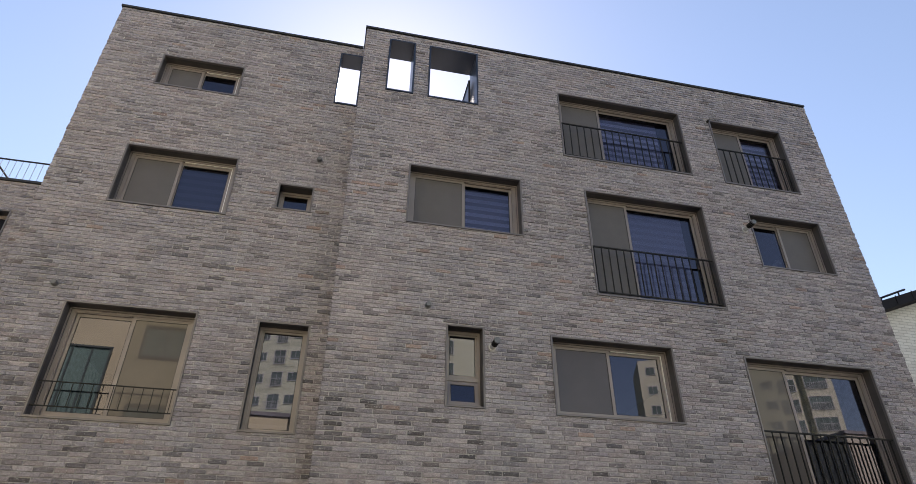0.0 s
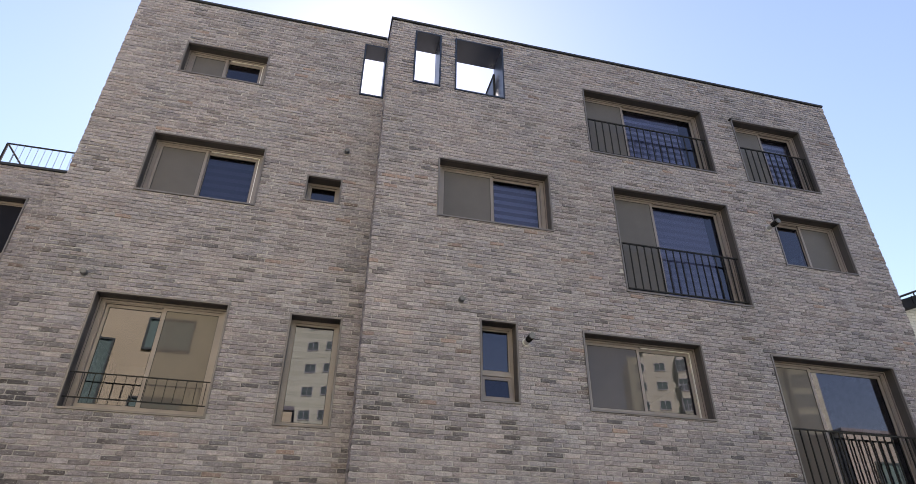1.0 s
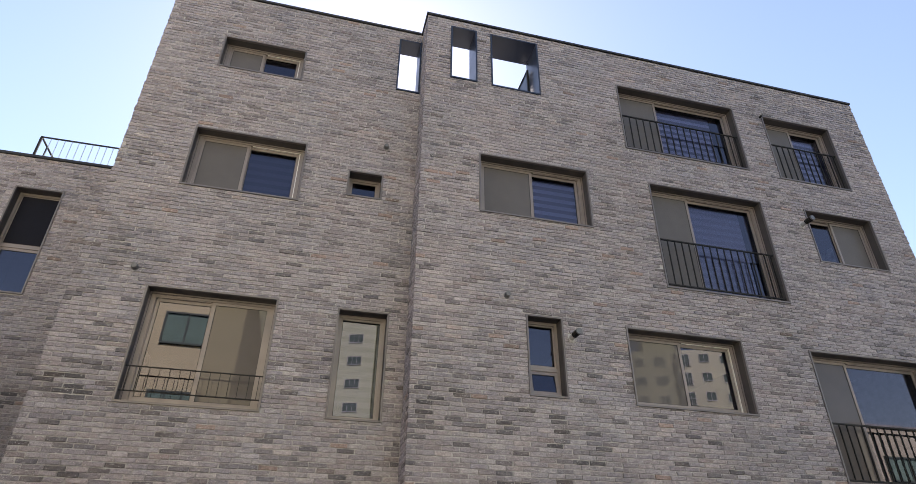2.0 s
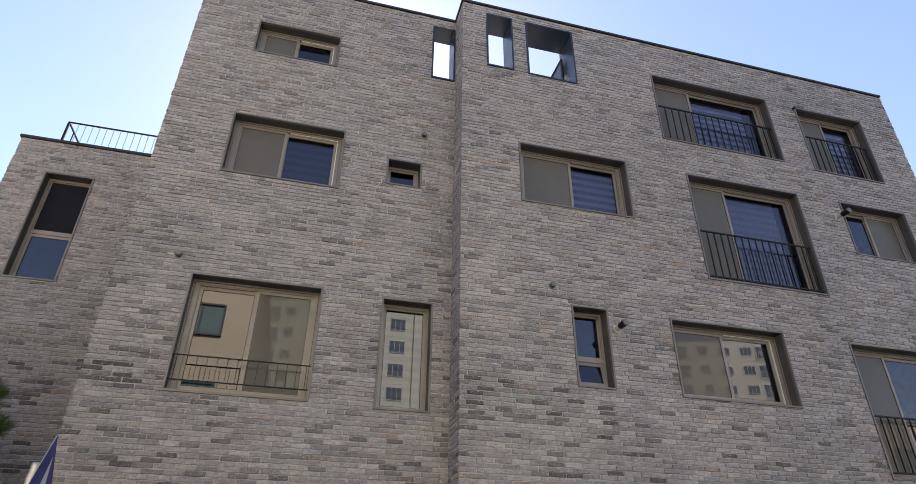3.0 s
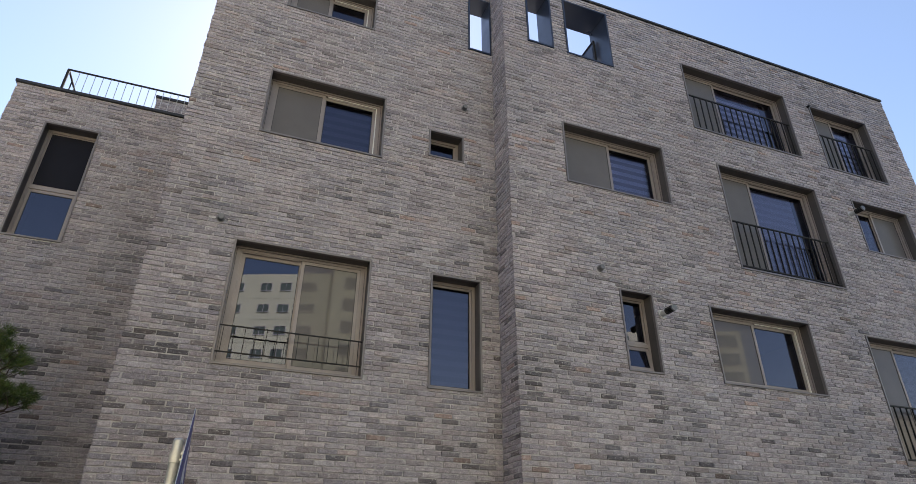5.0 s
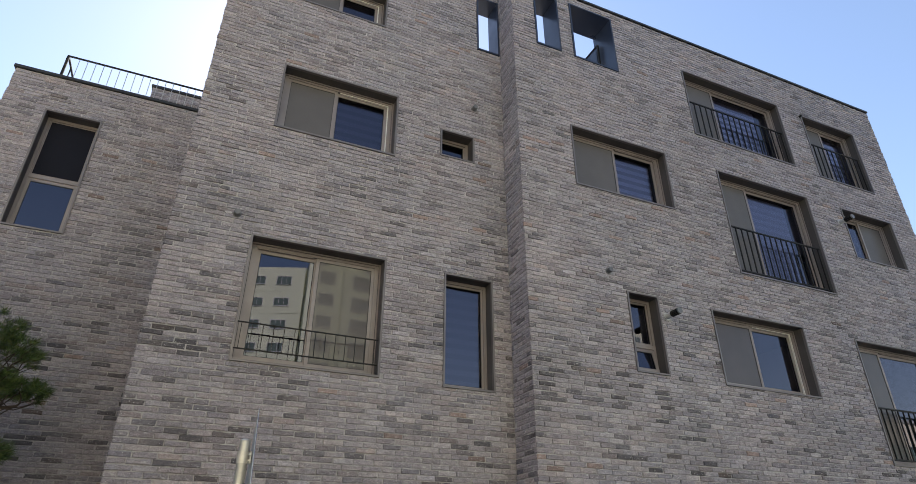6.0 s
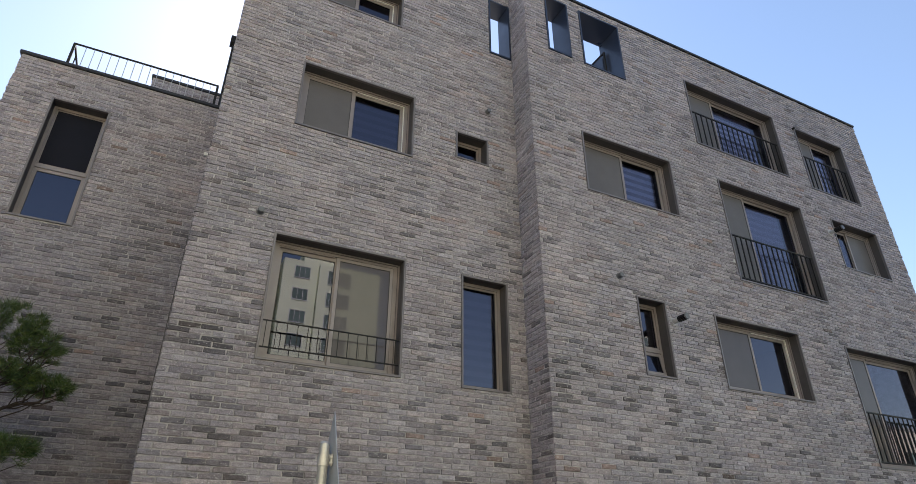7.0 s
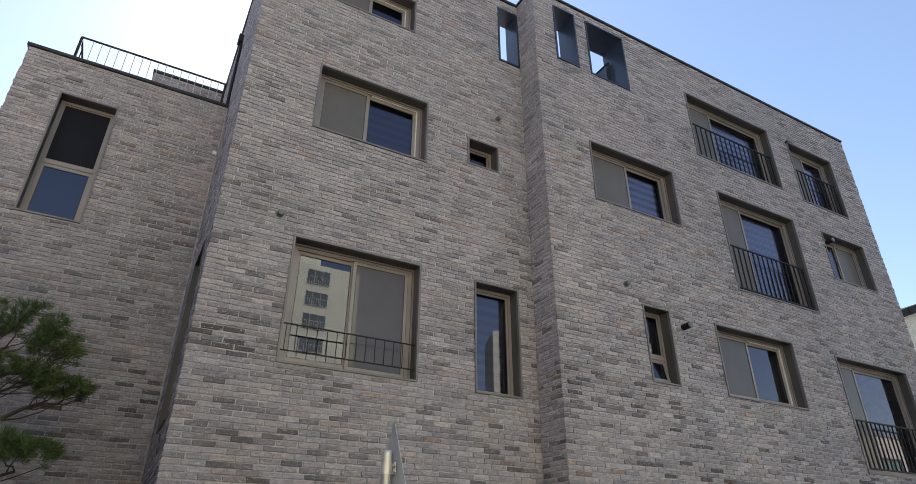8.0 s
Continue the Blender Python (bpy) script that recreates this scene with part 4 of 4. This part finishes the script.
def tower(x0, x1, y, storeys, material, label, cols, bays, depth=13.0, turn=0.0):
    """A slab block whose front faces +y; cols: (x, width, height, with balcony); bays: (x0, x1, how far proud)."""
    h = 2.95
    e = base("apartment_block", ((x0 + x1) / 2, y, 0), label, "apartment building", "apartment blocks")
    e.rotation_euler = (0, 0, radians(turn))
    top = storeys * h + 0.35
    part("wall", boxed(x0, x1, y - depth, y, 0, top), material, e)
    for b0, b1, d in bays:
        part("bay", boxed(b0, b1, y + 0.001, y + d, 0, top - 0.4), material, e)
    bm = boxed(x0 + 3, x0 + 8, y - 9, y - 3, top, top + 3.2)
    part("roof_house", bm, material, e)
    units = {}
    bal = bpy.data.meshes.new("balcony_rail")
    bm = bmesh.new()
    box(bm, -1.2, 1.2, 0.0, 0.05, 0.95, 1.0)
    for k in range(9):
        box(bm, -1.2 + 0.29 * k, -1.16 + 0.29 * k, 0.0, 0.04, 0.0, 0.95)
    bm.to_mesh(bal)
    bm.free()
    bal.materials.append(WHITE_FRAME)
    lines = bmesh.new()
    for s in range(1, storeys):
        box(lines, x0 - 0.03, x1 + 0.03, y - depth - 0.03, y + 0.03, s * h - 0.06, s * h + 0.02)
    part("string_course", lines, material, e)
    for x, w, hh, balcony in cols:
        yy = y
        for b0, b1, d in bays:
            if b0 < x < b1:
                yy = y + d
        if (w, hh) not in units:
            units[w, hh] = window_unit(w, hh)
        for s in range(1, storeys):
            add_window(e, units[w, hh], x, yy + 0.06, s * h + (0.35 if balcony else 0.9))
            if balcony:
                r = new("balcony_rail", bal)
                r.parent = e
                r.location = Vector((x, yy + 0.25, s * h + 0.3)) - e.location
    return e


# the nearer block has a slanted wing and a straight one, with a sharp corner between them
CX, CY, LEN, TURN = 5.0, -55.5, 26.0, 22.0
MX, MY = CX - LEN / 2 * math.cos(radians(TURN)), CY - LEN / 2 * math.sin(radians(TURN))
tower(MX - LEN / 2, MX + LEN / 2, MY, 12, TOWER, "slanted wing of a cream apartment slab",
      [(MX + LEN / 2 + u, w, 1.15, False) for u, w in ((-2.55, 1.9), (-5.6, 1.5), (-8.1, 1.5), (-11.7, 1.4), (-16.2, 1.0), (-18.6, 1.4), (-23.0, 1.9))] + [(MX + LEN / 2 - 13.9, 1.6, 1.9, True), (MX + LEN / 2 - 20.8, 1.6, 1.9, True)], [], 10.0, TURN)
tower(5.2, 17.7, -54.0, 12, TOWER, "straight wing of a cream apartment slab with balcony windows",
      [(7.6, 2.0, 1.6, False), (12.2, 3.0, 1.9, True)], [(9.6, 17.6, 0.7)], 9.0)
tower(57.2 - 13.3, 57.2 + 13.3, -59.0, 12, TOWER_B, "warm grey apartment slab with paired windows",
      [(57.2 + u, w, hh, bal) for u, w, hh, bal in ((-11.6, 1.4, 1.3, False), (-8.6, 1.6, 1.3, False), (-5.4, 2.0, 1.9, True), (-2.2, 1.4, 1.3, False), (1.2, 1.7, 1.3, False), (4.4, 1.7, 1.3, False), (7.0, 2.4, 1.9, True), (10.6, 3.0, 1.9, True))], [(51.0, 55.6, 1.0), (66.2, 70.0, 1.2)], 8.0, TURN)


def low_house(x0, x1, y0, y1, z, material, label, wins):
    e = base("street_house", ((x0 + x1) / 2, y1, 0), label, "house", "houses across the street")
    part("wall", boxed(x0, x1, y0, y1, 0, z), material, e)
    part("parapet", boxed(x0 - 0.06, x1 + 0.06, y0 - 0.06, y1 + 0.06, z + 0.001, z + 0.15, 0.01), CONCRETE, e)
    units = {}
    for x, w, h, zz in wins:
        if (w, h) not in units:
            units[w, h] = window_unit(w, h, DARK_FRAME, TEAL_GLASS)
        add_window(e, units[w, h], x, y1 + 0.03, zz)
    return e


low_house(-22.0, -5.1, -16.0, -4.0, 12.6, YELLOW, "tall yellow stucco house with tinted windows", [(-13.4, 1.8, 1.5, 8.0), (-9.65, 1.9, 2.9, 6.95), (-7.0, 1.6, 1.2, 9.55), (-6.9, 1.7, 1.3, 6.6), (-9.6, 2.4, 1.9, 3.6), (-6.9, 1.7, 1.3, 3.4)])
low_house(-5.05, -2.4, -12.0, -4.4, 7.9, YELLOW, "low yellow stucco annexe", [])
low_house(19.8, 40.0, -14.0, -4.0, 8.35, YBRICK, "long buff brick house with flat roof", [(22.6, 3.4, 1.0, 6.2), (27.6, 2.4, 1.4, 5.8), (32.0, 2.4, 1.4, 5.8), (24.0, 2.4, 1.6, 3.0)])

# ---- brickwork ----
lay_bricks(wall_a, PA, XL, XS, 0.0, TOP, HOLES_A, 11, (-5.75, -1.35, 2.45, 3.9))
lay_bricks(wall_b, PB, XS, XR, 0.0, TOP, HOLES_B, 12, (-1.1, 2.6, 2.45, 4.2))
lay_bricks(wall_c, PC, XC, XL - 0.02, 0.0, TOPC, HOLES_C, 13, (-8.7, -5.85, 2.7, 5.2))
lay_bricks(wall_l, PL, YA + 0.012, BACK - 4, 0.0, TOP, [SIDE], 14, (9.2, 11.4, 2.8, 9.0))
lay_bricks(wall_s, PS, YB + 0.012, YA, 0.0, TOP, [], 15, (8.6, 9.2, 2.6, 11.6))
lay_bricks(wall_k, PK, -7.27, XL - 0.02, 8.86, 11.2, [], 16, (-7.2, -6.5, 10.2, 11.2))
